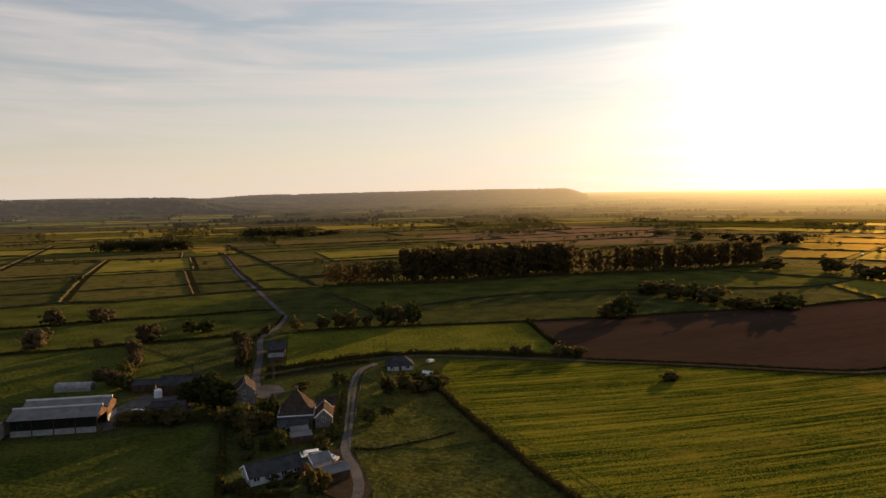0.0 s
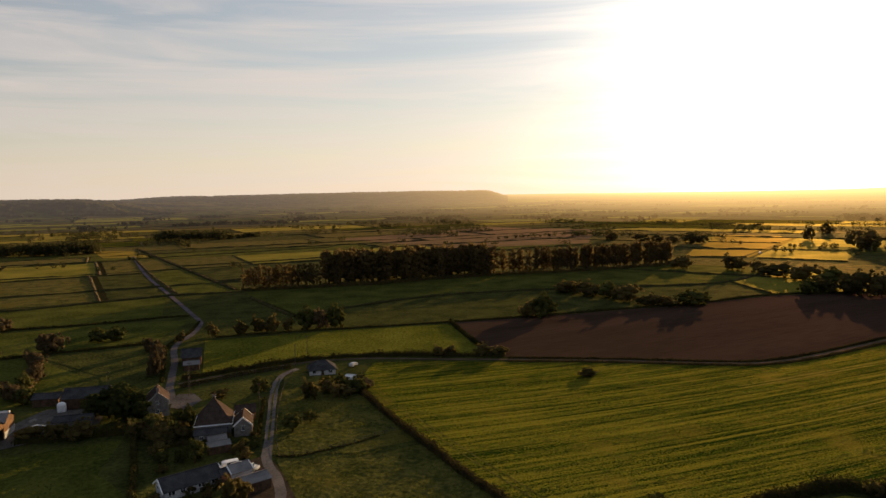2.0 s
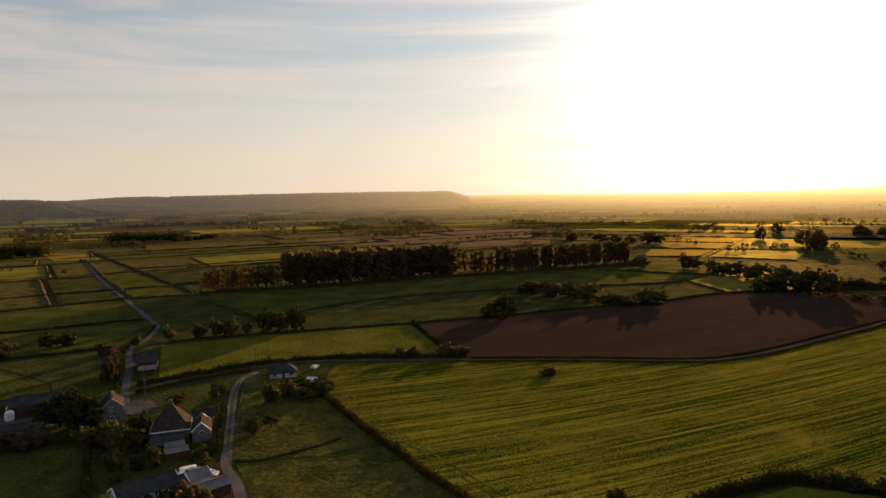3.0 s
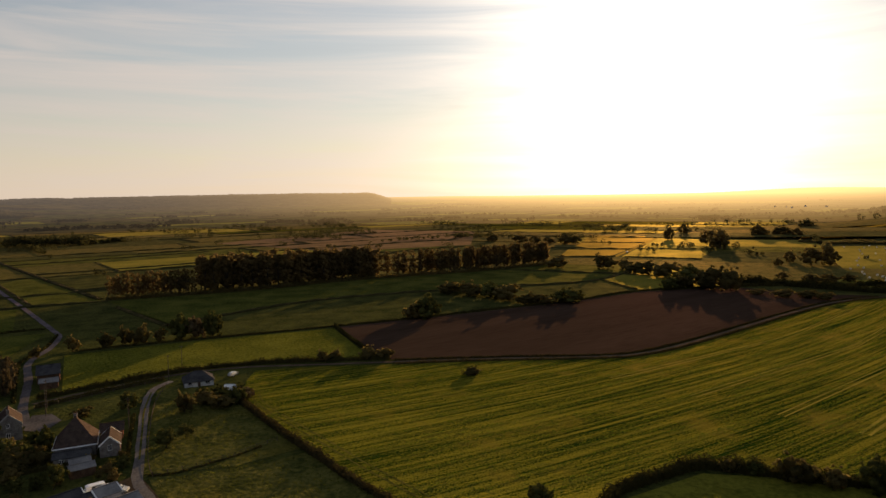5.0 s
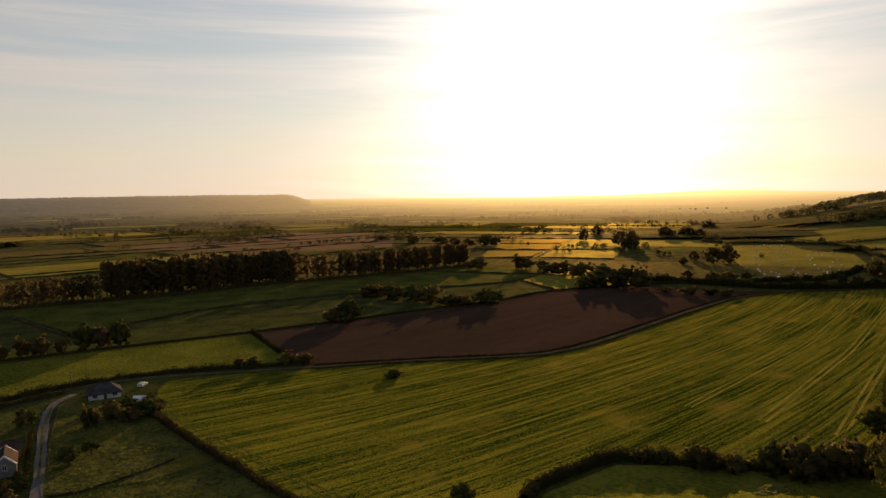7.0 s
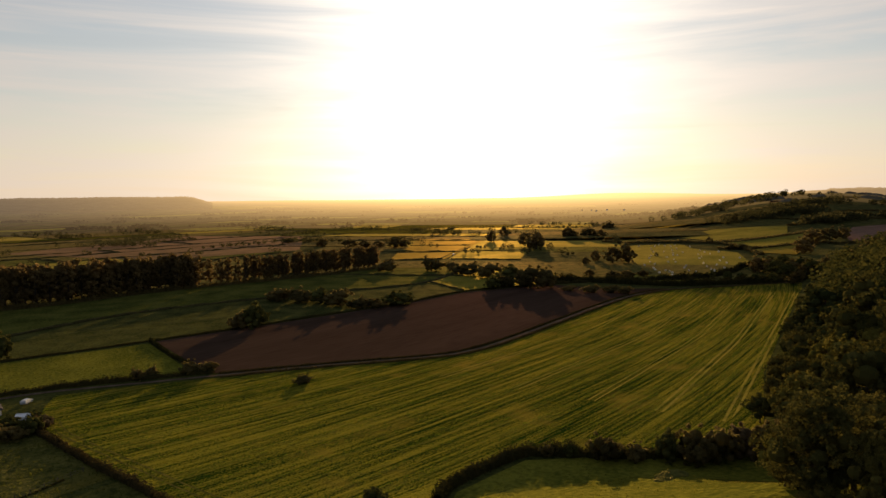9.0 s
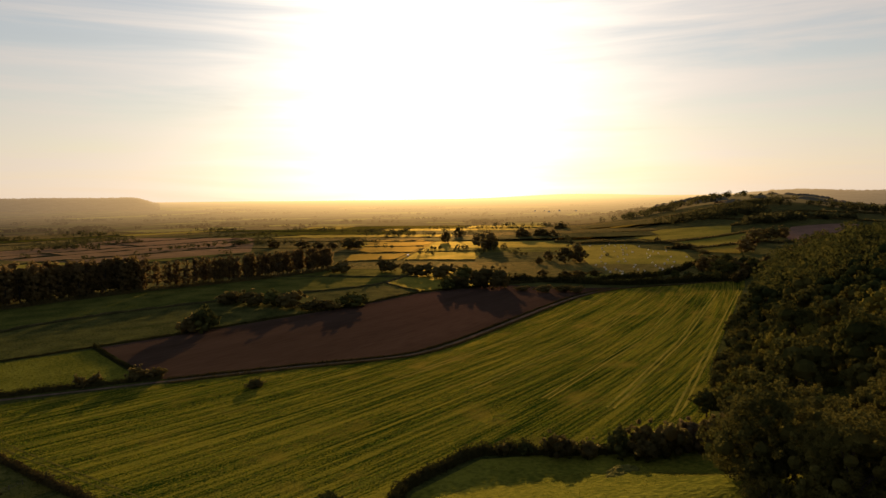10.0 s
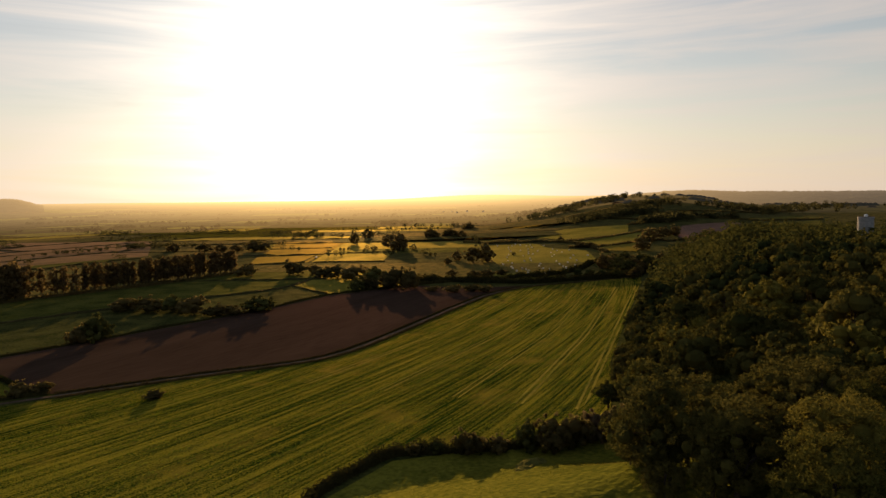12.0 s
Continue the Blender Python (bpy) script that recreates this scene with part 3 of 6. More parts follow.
# fields on the hill, separated by hedges
HILL_SOIL = mottled("dry_ploughed_soil", (0.120, 0.080, 0.050), (0.185, 0.122, 0.076), 0.05, 0.8, rough=0.95, bump=0.6, bump_size=0.3, shine=0.1)
for corners, mat, label in (
        ([(966, 859), (1037, 849), (1066, 738), (1000, 708), (809, 662), (817, 722)], PALE, "sunlit pale green hill field"),
        ([(760, 736), (805, 719), (712, 611), (659, 598), (659, 639)], YELLOW, "yellow mown field at the foot of the hill"),
        ([(758, 610), (845, 603), (893, 517), (795, 460), (704, 502)], PALE, "pale green field on the hillside"),
        ([(685, 481), (727, 451), (845, 447), (752, 401), (660, 410)], PALE, "pale grass field on the hillside"),
        ([(641, 405), (702, 395), (621, 349), (614, 381)], YELLOW, "small sunlit yellow field below the hill"),
        ([(920, 444), (1080, 431), (1018, 379), (946, 363), (754, 364), (828, 409)], HILL_SOIL, "reddish brown ploughed hill field"),
        ([(1195, 459), (1319, 421), (1306, 368), (1247, 351), (1170, 440)], LUSH, "bright green strip of hill field"),
        ([(1105, 399), (1223, 344), (1106, 311), (1058, 374)], LUSH, "bright green field on the hilltop"),
        ([(531, 285), (600, 262), (882, 338), (940, 352), (649, 313), (563, 308)], MEADOW, "green pasture above the wood")):
    field("field", corners, mat, label, 0.6, 16)


def moor_fields():
    """The patchwork of ditched fields that runs on to the hills, in two lies."""
    rng = np.random.default_rng(11)
    sheets = {}
    rows, beyond = ([], []), ([], [])
    kinds = [MEADOW, LUSH, ROUGH, PASTURE, ROUGH, MEADOW, PALE, ROUGH]
    for turn, lo, hi in ((20.5, -48, 19.0), (-43, 19.0, 58.0)):
        e1 = np.array([math.cos(radians(turn)), math.sin(radians(turn))])
        e2 = np.array([-e1[1], e1[0]])
        v = 430.0
        while v < 4700:
            deep = rng.uniform(40, 115) * (1 + v / 2500)
            u = -4300.0 + rng.uniform(0, 80)
            while u < 4300:
                wide = rng.uniform(65, 260) * (1 + v / 2500)
                c = e1 * (u + wide / 2) + e2 * (v + deep / 2)
                az = math.degrees(math.atan2(c[0], c[1]))
                r = math.hypot(*c)
                if lo < az < hi and 470 < r < 3500 and az < 50:
                    mat = kinds[rng.integers(len(kinds))]
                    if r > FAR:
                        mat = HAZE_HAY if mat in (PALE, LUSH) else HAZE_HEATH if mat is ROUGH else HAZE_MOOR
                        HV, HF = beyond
                    else:
                        HV, HF = rows
                    V, F = sheets.setdefault(mat, ([], []))
                    gap = 2.5
                    base = len(V)
                    for a, b in ((u + gap, v + gap), (u + wide - gap, v + gap), (u + wide - gap, v + deep - gap), (u + gap, v + deep - gap)):
                        q = e1 * a + e2 * b
                        V.append((q[0], q[1], float(land(q[0], q[1])) + 0.06 + r / 20000))
                    F.append((base, base + 1, base + 2, base + 3))
                    for a0, b0, along, cross, long in ((u, v, e1, e2, wide), (u, v, e2, e1, deep)):
                        if rng.uniform() < (0.8 if along is e1 else 0.45):
                            thick = rng.uniform(0.35, 1.1) * (1 + r / 3500)
                            base = len(HV)
                            steps = int(long / 9) + 2
                            for k in range(steps):
                                q = e1 * a0 + e2 * b0 + along * (long * k / (steps - 1))
                                z = float(land(q[0], q[1]))
                                tall = thick * rng.uniform(0.4, 1.5)
                                for w, hh in ((-thick, 0.0), (0.0, tall), (thick, 0.0)):
                                    p = q + cross * w
                                    HV.append((p[0], p[1], z + hh))
                                if k:
                                    o = base + k * 3
                                    HF.extend([f if along is e1 else f[::-1] for f in ((o - 3, o, o + 1, o - 2), (o - 2, o + 1, o + 2, o - 1))])
                u += wide
            v += deep
    for mat, (V, F) in sheets.items():
        name = "backdrop_fields" if mat in (HAZE_HAY, HAZE_HEATH, HAZE_MOOR) else "far_fields"
        tagged(hang(name, raw(name, V, F), mat), "patchwork of small pastures on the distant moor", "fields", kind="stuff")
    tagged(hang("far_hedges", raw("far_hedges", *rows), HEDGE_MASS), "low hedges and ditch banks between the distant fields", "hedges", kind="stuff")
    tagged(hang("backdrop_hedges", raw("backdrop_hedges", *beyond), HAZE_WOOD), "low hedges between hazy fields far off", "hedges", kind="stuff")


moor_fields()

# ---- roads, lanes and banks ----
strip("road", [(-250, 734), (-178, 549), (-122, 421), (-89, 345), (-81, 325), (-78, 299), (-79, 275), (-71, 245), (-64, 215), (-58, 196)], 2.5, TARMAC, "narrow grey moor road between verges", "road", 0.18)
strip("lane", [(-62, 217), (-46, 227), (-23, 238), (-2, 240), (23, 235), *LANE_EAST], 1.9, EARTH, "earth lane between low hedge banks", "lane", 0.16)
strip("driveway", [(-25, 229.5), (-28.8, 223), (-30, 213), (-29.2, 199), (-27.4, 182), (-25.9, 168), (-24.7, 156), (-23.8, 148), (-20.8, 140), (-18.8, 133), (-17.8, 122)], 2.3, GRAVEL, "pale gravel drive with a worn crown", "driveway", 0.20, 3.0)
strip("grass_crown", [(-29.6, 218), (-29.2, 199), (-27.2, 180), (-25.2, 161)], 0.5, ROUGH, "grassy strip along the middle of the drive", "grass", 0.24, 3.0)
strip("farm_track", [(344, 552), (450, 666), (570, 795)], 4.6, WHEEL, "straight dusty moor track", "track", 0.22)
strip("drove", [(-338, 652), (-280, 505), (-226, 382)], 4.0, DITCH, "rough drove beside a ditch", "track", 0.20)
strip("drove", [(-217, 548), (-156, 408)], 4.0, DITCH, "rough drove beside a ditch", "track", 0.20)
strip("drove", [(-262, 675), (-212, 556)], 3.4, DITCH, "rough drove beside a ditch", "track", 0.20)
strip("drove", [(-284, 851), (-168, 609), (-86, 440)], 5.0, DITCH, "dark ditch along a drove", "ditch", 0.20)
strip("drove", [(-530, 884), (-392, 571)], 4.5, DITCH, "rough drove beside a ditch", "track", 0.20)
for line in ([(-300, 345), (-253, 365), (-225, 382), (-194, 383), (-156, 405), (-126, 422), (-80, 431)], [(-337, 489), (-286, 517), (-230, 542), (-184, 557)],
             [(-414, 632), (-344, 657), (-262, 676), (-236, 697)], [(-70, 402), (-37, 333)], [(-37, 336), (21, 377), (73, 394), (160, 398), (235, 403), (322, 471)]):
    strip("ditch", line, 3.6, DITCH, "dark wet ditch with rough banks", "ditch", 0.16)


def bank(points, tall, wide, label, mat=None, seed=1):
    """A low overgrown ditch bank: a ragged ridge along a line."""
    L = resample(points, 4.0)
    rng = np.random.default_rng(seed + int(abs(L[0, 0]) + 3 * abs(L[0, 1])))
    T = np.gradient(L, axis=0)
    T /= np.linalg.norm(T, axis=1)[:, None] + 1e-9
    N = np.stack([-T[:, 1], T[:, 0]], 1)
    V = []
    for i in range(len(L)):
        for w, h in ((-0.5, 0.0), (-0.2, 0.8), (0.15, 1.0), (0.5, 0.0)):
            q = L[i] + N[i] * wide * w * rng.uniform(0.75, 1.25)
            V.append((q[0], q[1], float(land(*q)) + 0.1 + tall * h * rng.uniform(0.5, 1.4)))
    F = [(i * 4 + k, i * 4 + k + 4, i * 4 + k + 5, i * 4 + k + 1) for i in range(len(L) - 1) for k in range(3)]
    return tagged(hang("ditch_bank", raw("ditch_bank", V, F), mat or HEDGE_MASS), label, "bank", kind="structure")


for line in ([(-300, 345), (-253, 365), (-225, 382), (-194, 383), (-156, 405), (-126, 422), (-80, 431)], [(-337, 489), (-286, 517), (-230, 542), (-184, 557)],
             [(-414, 632), (-344, 657), (-262, 676), (-236, 697)], [(-70, 402), (-37, 333)], [(-37, 336), (21, 377), (73, 394), (160, 398), (235, 403), (322, 471)],
             [(-342, 652), (-284, 505), (-230, 382)], [(-221, 548), (-160, 408)], [(-266, 675), (-216, 556)], [(-284, 851), (-168, 609), (-86, 440)], [(-535, 884), (-397, 571)], [(-246, 722), (-174, 549), (-118, 423)],
             [(-500, 560), (-414, 632)], [(-236, 697), (-150, 745), (-40, 800)], [(-168, 609), (-90, 640), (0, 680)], [(-420, 430), (-337, 489)], [(-110, 490), (-60, 512), (-20, 520)],
             [(235, 352), (240, 402)], [(345, 554), (290, 574)], [(404, 620), (344, 653)], [(474, 695), (410, 738)], [(350, 546), (400, 497)], [(484, 582), (415, 620)]):
    bank(line, 0.9, 2.6, "dark overgrown bank of a moor ditch")
# ---- plants ----
def cards(P, size, rng, face=None, loose=0.55):
    """Small bent leaf sprays at the points P, lying roughly across the directions in face."""
    n = len(P)
    c = rng.normal(size=(n, 3))
    if face is not None:
        c = face + c * loose
    c /= np.linalg.norm(c, axis=1)[:, None] + 1e-9
    a = np.cross(c, rng.normal(size=(n, 3)))
    a /= np.linalg.norm(a, axis=1)[:, None] + 1e-9
    b = np.cross(c, a)
    s = size * rng.uniform(0.6, 1.35, (n, 1))
    V = np.empty((n, 4, 3))
    V[:, 0] = P - a * s * 0.62
    V[:, 1] = P + b * s * 0.45 + c * s * 0.16
    V[:, 2] = P + a * s * 0.62
    V[:, 3] = P - b * s * 0.45 + c * s * 0.16
    return V.reshape(-1, 3)


def blobs(centres, radii):
    """Rounded bodies of 24 faces each: filler added inside a crown to close gaps and block light."""
    side = np.array([(u, v) for u in (-1, 0) for v in (-1, 0)], float)
    quads = []
    for axis in range(3):
        for sign in (-1, 1):
            for u, v in side:
                ring = [(u, v), (u + 1, v), (u + 1, v + 1), (u, v + 1)]
                quads.append([np.roll([sign, a, b], axis) for a, b in (ring if sign > 0 else ring[::-1])])
    ball = np.array(quads).reshape(-1, 3)
    ball /= np.linalg.norm(ball, axis=1)[:, None]
    return (np.asarray(centres)[:, None] + ball[None] * np.asarray(radii)[:, None, None]).reshape(-1, 3)


def card_mesh(name, V):
    n = len(V) // 4
    me = bpy.data.meshes.new(name)
    me.vertices.add(len(V))
    me.vertices.foreach_set("co", np.ascontiguousarray(V, dtype=np.float32).ravel())
    me.loops.add(n * 4)
    me.loops.foreach_set("vertex_index", np.arange(n * 4, dtype=np.int32))
    me.polygons.add(n)
    me.polygons.foreach_set("loop_start", np.arange(n, dtype=np.int32) * 4)
    me.update(calc_edges=True)
    me.validate()
    return me


def tube(bm, path, radii, sides=6):
    rows = []
    for i, p in enumerate(path):
        d = (path[min(i + 1, len(path) - 1)] - path[max(i - 1, 0)]).normalized()
        x = d.cross(Vector((0.3, 0.9, 0.2))).normalized()
        y = d.cross(x)
        rows.append([bm.verts.new(p + (x * math.cos(k * math.tau / sides) + y * math.sin(k * math.tau / sides)) * radii[i]) for k in range(sides)])
    for r, s in zip(rows, rows[1:]):
        for k in range(sides):
            bm.faces.new((r[k], r[(k + 1) % sides], s[(k + 1) % sides], s[k]))
    bm.faces.new(rows[-1])


def crown_points(rng, height, radius, base, lumps, count, slim=1.0, taper=0.35, leaf=0.3, under=0.5):
    """Points over the lumps of a crown with gaps between them."""
    mid, half = (height + base) / 2, (height - base) / 2
    cs, rs = [], []
    for k in range(lumps):
        h = 1 - 2 * (k + 0.5) / lumps
        ang = k * 2.4 + rng.uniform(-0.5, 0.5)
        ring = math.sqrt(max(0.0, 1 - h * h)) * radius * 0.72 * (1 - taper * max(0, h))
        cs.append((math.cos(ang) * ring * rng.uniform(0.7, 1.15), math.sin(ang) * ring * rng.uniform(0.7, 1.15), mid + h * half * 0.75))
        rs.append(radius * rng.uniform(0.22, 0.56) * slim)
    cs, rs = np.array(cs), np.array(rs)
    groups = max(lumps, count // 22)
    lump = rng.choice(lumps, groups, p=rs ** 2 / (rs ** 2).sum())
    g = rng.normal(size=(groups, 3))
    g /= np.linalg.norm(g, axis=1)[:, None]
    g[:, 2] = np.where((g[:, 2] < -0.15) & (rng.uniform(size=groups) > under), -g[:, 2], g[:, 2])
    reach = rng.uniform(0.84, 1.03, (groups, 1))
    spot = cs[lump] + g * rs[lump][:, None] * reach
    puff = np.maximum(radius * rng.uniform(0.05, 0.125, groups), leaf * 0.9)
    pick = rng.choice(groups, count, p=puff ** 2 / (puff ** 2).sum())
    d = rng.normal(size=(count, 3))
    d /= np.linalg.norm(d, axis=1)[:, None]
    P = spot[pick] + d * puff[pick][:, None] * rng.uniform(0.55, 1.1, (count, 1))
    P[:, 2] = np.clip(P[:, 2], base * 0.7, None)
    d = d * 0.7 + g[pick] * 0.6
    away = P - np.array([0, 0, mid - 0.2 * half])
    away /= np.linalg.norm(away, axis=1)[:, None] + 1e-9
    return P, cs, rs, d * 0.8 + away * 0.3


def make_tree(name, seed, height, radius, base, lumps, leaves, leaf, mat, label, category="tree", slim=1.0, taper=0.35, stem=None, core=0.6, under=0.5):
    rng = np.random.default_rng(seed)
    top = new(name)
    P, cs, rs, face = crown_points(rng, height, radius, base, lumps, leaves, slim, taper, leaf, under)
    bm = bmesh.new()
    thick = stem or height * 0.028
    lean = Vector((rng.uniform(-0.03, 0.03), rng.uniform(-0.03, 0.03), 1))
    spine = [lean * (height * f) for f in (-0.02, 0.04, 0.2, 0.42, 0.62, 0.85)]
    tube(bm, spine, [thick * f for f in (1.6, 1.1, 0.9, 0.7, 0.45, 0.12)], 7)
    for k in range(0, len(cs), 3):
        start = lean * (height * rng.uniform(0.2, 0.5))
        end = Vector(cs[k])
        tube(bm, [start, start.lerp(end, 0.5) + Vector((0, 0, 0.06 * height)), end], [thick * 0.42, thick * 0.25, thick * 0.07], 4)
    part("trunk", bm, BARK, top, "grey-brown trunk and limbs")
    V = cards(P, leaf, rng, face)
    if core:
        V = np.concatenate([V, blobs(cs, rs * core)])
    hang("crown", card_mesh("crown", V), mat, top)
    return tagged(top, label, category)


def plant(proto, x, y, scale, turn, group="", dz=0.0, label="", wide=1.0):
    m = pose(x, y, float(land(x, y)) - 0.1 + dz, 0, 0, turn) @ Matrix.Diagonal((scale * wide, scale * wide, scale, 1))
    ob = copy_thing(proto, Matrix.Identity(4))
    ob.matrix_basis = m
    return tagged(ob, label, group=group)


def hedge(points, height, width, label, mat=None, leaf=0.45, dense=9.0, ragged=0.45, name="hedge", seed=0, closed=False):
    """A hedge or scrubby bank of leaf sprays over an added light-blocking core, uneven in height."""
    L = resample(points, 0.8)
    rng = np.random.default_rng(seed + int(abs(L[0, 0]) * 13 + abs(L[0, 1]) * 5) + 1)
    s = np.arange(len(L))
    waves = sum(np.sin(s * f + rng.uniform(0, 6)) * a for f, a in ((0.11, 0.35), (0.37, 0.35), (0.9, 0.3)))
    prof = height * (1 + ragged * waves) * rng.uniform(0.85, 1.15, len(L))
    T = np.gradient(L, axis=0)
    T /= np.linalg.norm(T, axis=1)[:, None] + 1e-9
    N = np.stack([-T[:, 1], T[:, 0]], 1)
    count = int(len(L) * 0.8 * dense * (height + width) / 2)
    k = rng.integers(0, len(L), count)
    ang = rng.uniform(0.0, math.pi, count)
    rad = rng.uniform(0.6, 1.0, count)
    off = np.cos(ang) * width * 0.5 * rad * rng.uniform(0.8, 1.15, count)
    hgt = np.sin(ang) ** 0.7 * prof[k] * rad
    xy = L[k] + N[k] * off[:, None] + T[k] * rng.uniform(-0.5, 0.5, count)[:, None]
    P = np.column_stack([xy, land(xy[:, 0], xy[:, 1]) + np.maximum(hgt, 0.1)])
    face = np.column_stack([N[k] * np.cos(ang)[:, None], np.sin(ang)])
    ground = land(L[:, 0], L[:, 1])
    foot = [np.column_stack([L + N * width * 0.34 * w, ground - 0.1]) for w in (-1, 1)]
    crest = [np.column_stack([L + N * width * 0.18 * w, ground + prof * 0.6]) for w in (-1, 1)]
    body = [np.stack([a[:-1], a[1:], b[1:], b[:-1]], 1).reshape(-1, 3) for a, b in ((foot[0], crest[0]), (crest[0], crest[1]), (crest[1], foot[1]))]
    V = np.concatenate([cards(P, leaf, rng, face, 0.5)] + body)
    top = hang(name, card_mesh(name, V), mat or HEDGE_LEAF)
    return tagged(top, label, "hedge")


def hidden(proto):
    """Takes the pattern tree away once its copies stand."""
    for o in (*proto.children_recursive, proto):
        bpy.data.objects.remove(o)


OAK_NEAR = [make_tree("oak_tree", 20 + i, 15, 6.6, 1.4, 24, 7600, 0.31, (OAK_LEAF, OAK_LEAF, ASH_LEAF)[i], "broad oak tree in early autumn leaf in the hillside wood", under=0.25, core=0.38) for i in range(3)]
OAK_CORNER = [make_tree("oak_tree", 30, 15, 6.6, 1.2, 26, 15000, 0.26, ASH_LEAF, "broad oak tree in yellowing leaf at the edge of the wood", under=0.35, core=0.36)]
OAK_MID = [make_tree("oak_tree", 40 + i, 14, 6.2, 2.6, 18, 2000, 0.52, (OAK_LEAF, ASH_LEAF, OAK_LEAF)[i % 3] if i else OAK_LEAF, "rounded broadleaf tree in the hillside wood", under=0.15) for i in range(3)]
OAK_FAR = [make_tree("oak_tree", 60 + i, 13, 6.0, 0.6, 16, 520, 1.2, (OAK_LEAF, DARK_LEAF)[i % 2], "rounded broadleaf tree in the distant wood") for i in range(2)]
POPLAR = [make_tree("poplar_tree", 80 + i, 22, (3.0, 3.8, 2.6, 3.4)[i], 0.8, (22, 30, 18, 26)[i], (800, 1100, 650, 900)[i], 0.85, POPLAR_LEAF, "tall slender poplar with thinning brown-green leaves", slim=0.9, taper=0.45, stem=0.3, core=0) for i in range(4)]
BUSHES = [make_tree("hawthorn_bush", 100 + i, 5, 3.0, 0.15, (15, 11, 17)[i], 1050, 0.42, (BUSH_LEAF, SHRUB_LEAF, RUST_LEAF)[i], "rounded hawthorn bush in a field hedge", "bush", slim=1.3, stem=0.12, core=0.55) for i in range(3)]
FIELD_OAK = [make_tree("oak_tree", 70 + i, 13, 6.0, 0.5, 17, 950, 0.86, FIELD_LEAF, "rounded broadleaf tree in a moor hedgerow", slim=1.3, core=0.5) for i in range(2)]
POPLAR_CLOSE = [make_tree("poplar_tree", 90 + i, 22, 3.9, 0.4, 26, 650, 0.95, POPLAR_LEAF, "tall poplar in a close dark block", slim=1.0, taper=0.35, stem=0.3) for i in range(3)]
ORCHARD = [make_tree("fruit_tree", 120 + i, 5, 2.6, 1.3, 12, 1100, 0.34, SHRUB_LEAF, "small rounded fruit tree in rough grass", slim=1.0, stem=0.14) for i in range(2)]
YEW = make_tree("cypress_tree", 140, 11, 3.4, 0.6, 18, 1600, 0.6, DARK_LEAF, "dense dark evergreen tree beside the farmyard", slim=1.1)


def hillside_wood():
    """The wood on the bank: close crowns, largest where the camera hovers nearest; its far side in one sheet."""
    rng = np.random.default_rng(5)
    e1, e2 = np.array([0.892, 0.456]), np.array([0.456, -0.892])
    origin = np.array([152.0, 97.0])
    spots, far = [], []
    for _ in range(9000):
        u, s = rng.uniform(-75, 560), rng.uniform(2.0, 215)
        q = origin + e1 * u + e2 * s
        az, r = math.degrees(math.atan2(q[0], q[1])), math.hypot(*q)
        if not 50 < az < 83 or r < 70 or (u < 0 and s < 9) or (r > 330 and s < 3 + (r - 330) * 0.10) or r > 560:
            continue
        size = rng.uniform(0.62, 1.30) * (0.42 if s < 7 else 0.6 if s < 14 else 1.0)
        if any((q[0] - p[0]) ** 2 + (q[1] - p[1]) ** 2 < (4.6 * (size + p[2])) ** 2 for p in spots):
            continue
        spots.append((q[0], q[1], size))
        if r < 135:
            proto = OAK_NEAR[rng.integers(3)]
        elif r < 255:
            proto = OAK_MID[rng.integers(3)]
        elif r < 340:
            proto = OAK_FAR[rng.integers(2)]
        else:
            far.append((q[0], q[1], 13.5 * size))
            continue
        plant(proto, q[0], q[1], size, rng.uniform(0, 360), "wood on the bank", wide=rng.uniform(0.95, 1.2))
    return far


FAR_WOOD = hillside_wood()
# large crowns at the near corner of the wood
for x, y, size, k in ((95, 23, 0.95, 2), (86, 22, 0.9, 2), (98, 38, 1.05, 0), (109, 44, 1.0, 1), (112, 31, 0.95, 1), (118, 38, 1.05, 0), (104, 55, 0.8, 0), (111, 52, 0.85, 1), (97, 49, 0.5, 1)):
    plant(OAK_CORNER[0] if k == 2 else OAK_NEAR[k], x, y, size, (x * 53 + y * 17) % 360, "wood on the bank", wide=1.12)


def poplar_belt():
    rng = np.random.default_rng(8)
    # thin row at the west end, thick block, then a single row to the east
    for x0, y0, x1, y1, count, deep in ((-80, 437, -30, 442, 32, 7), (-24, 443, 100, 480, 104, 24), (104, 479, 134, 483, 16, 7), (136, 484, 258, 516, 110, 8)):
        for k in range(count):
            f = (k + rng.uniform(-0.35, 0.35)) / count
            x, y = x0 + (x1 - x0) * f, y0 + (y1 - y0) * f
            back = rng.uniform(0, deep)
            tall = rng.uniform(0.86, 1.08) * (1.12 if deep > 20 else 0.92)
            if x0 < -50:
                tall *= 0.82
            plant(POPLAR_CLOSE[rng.integers(3)] if deep > 20 else POPLAR[rng.integers(4)], x - 0.25 * back, y + back, tall, rng.uniform(0, 360), "belt of poplars", wide=rng.uniform(0.9, 1.45) if deep > 20 else rng.uniform(0.75, 1.15))


poplar_belt()

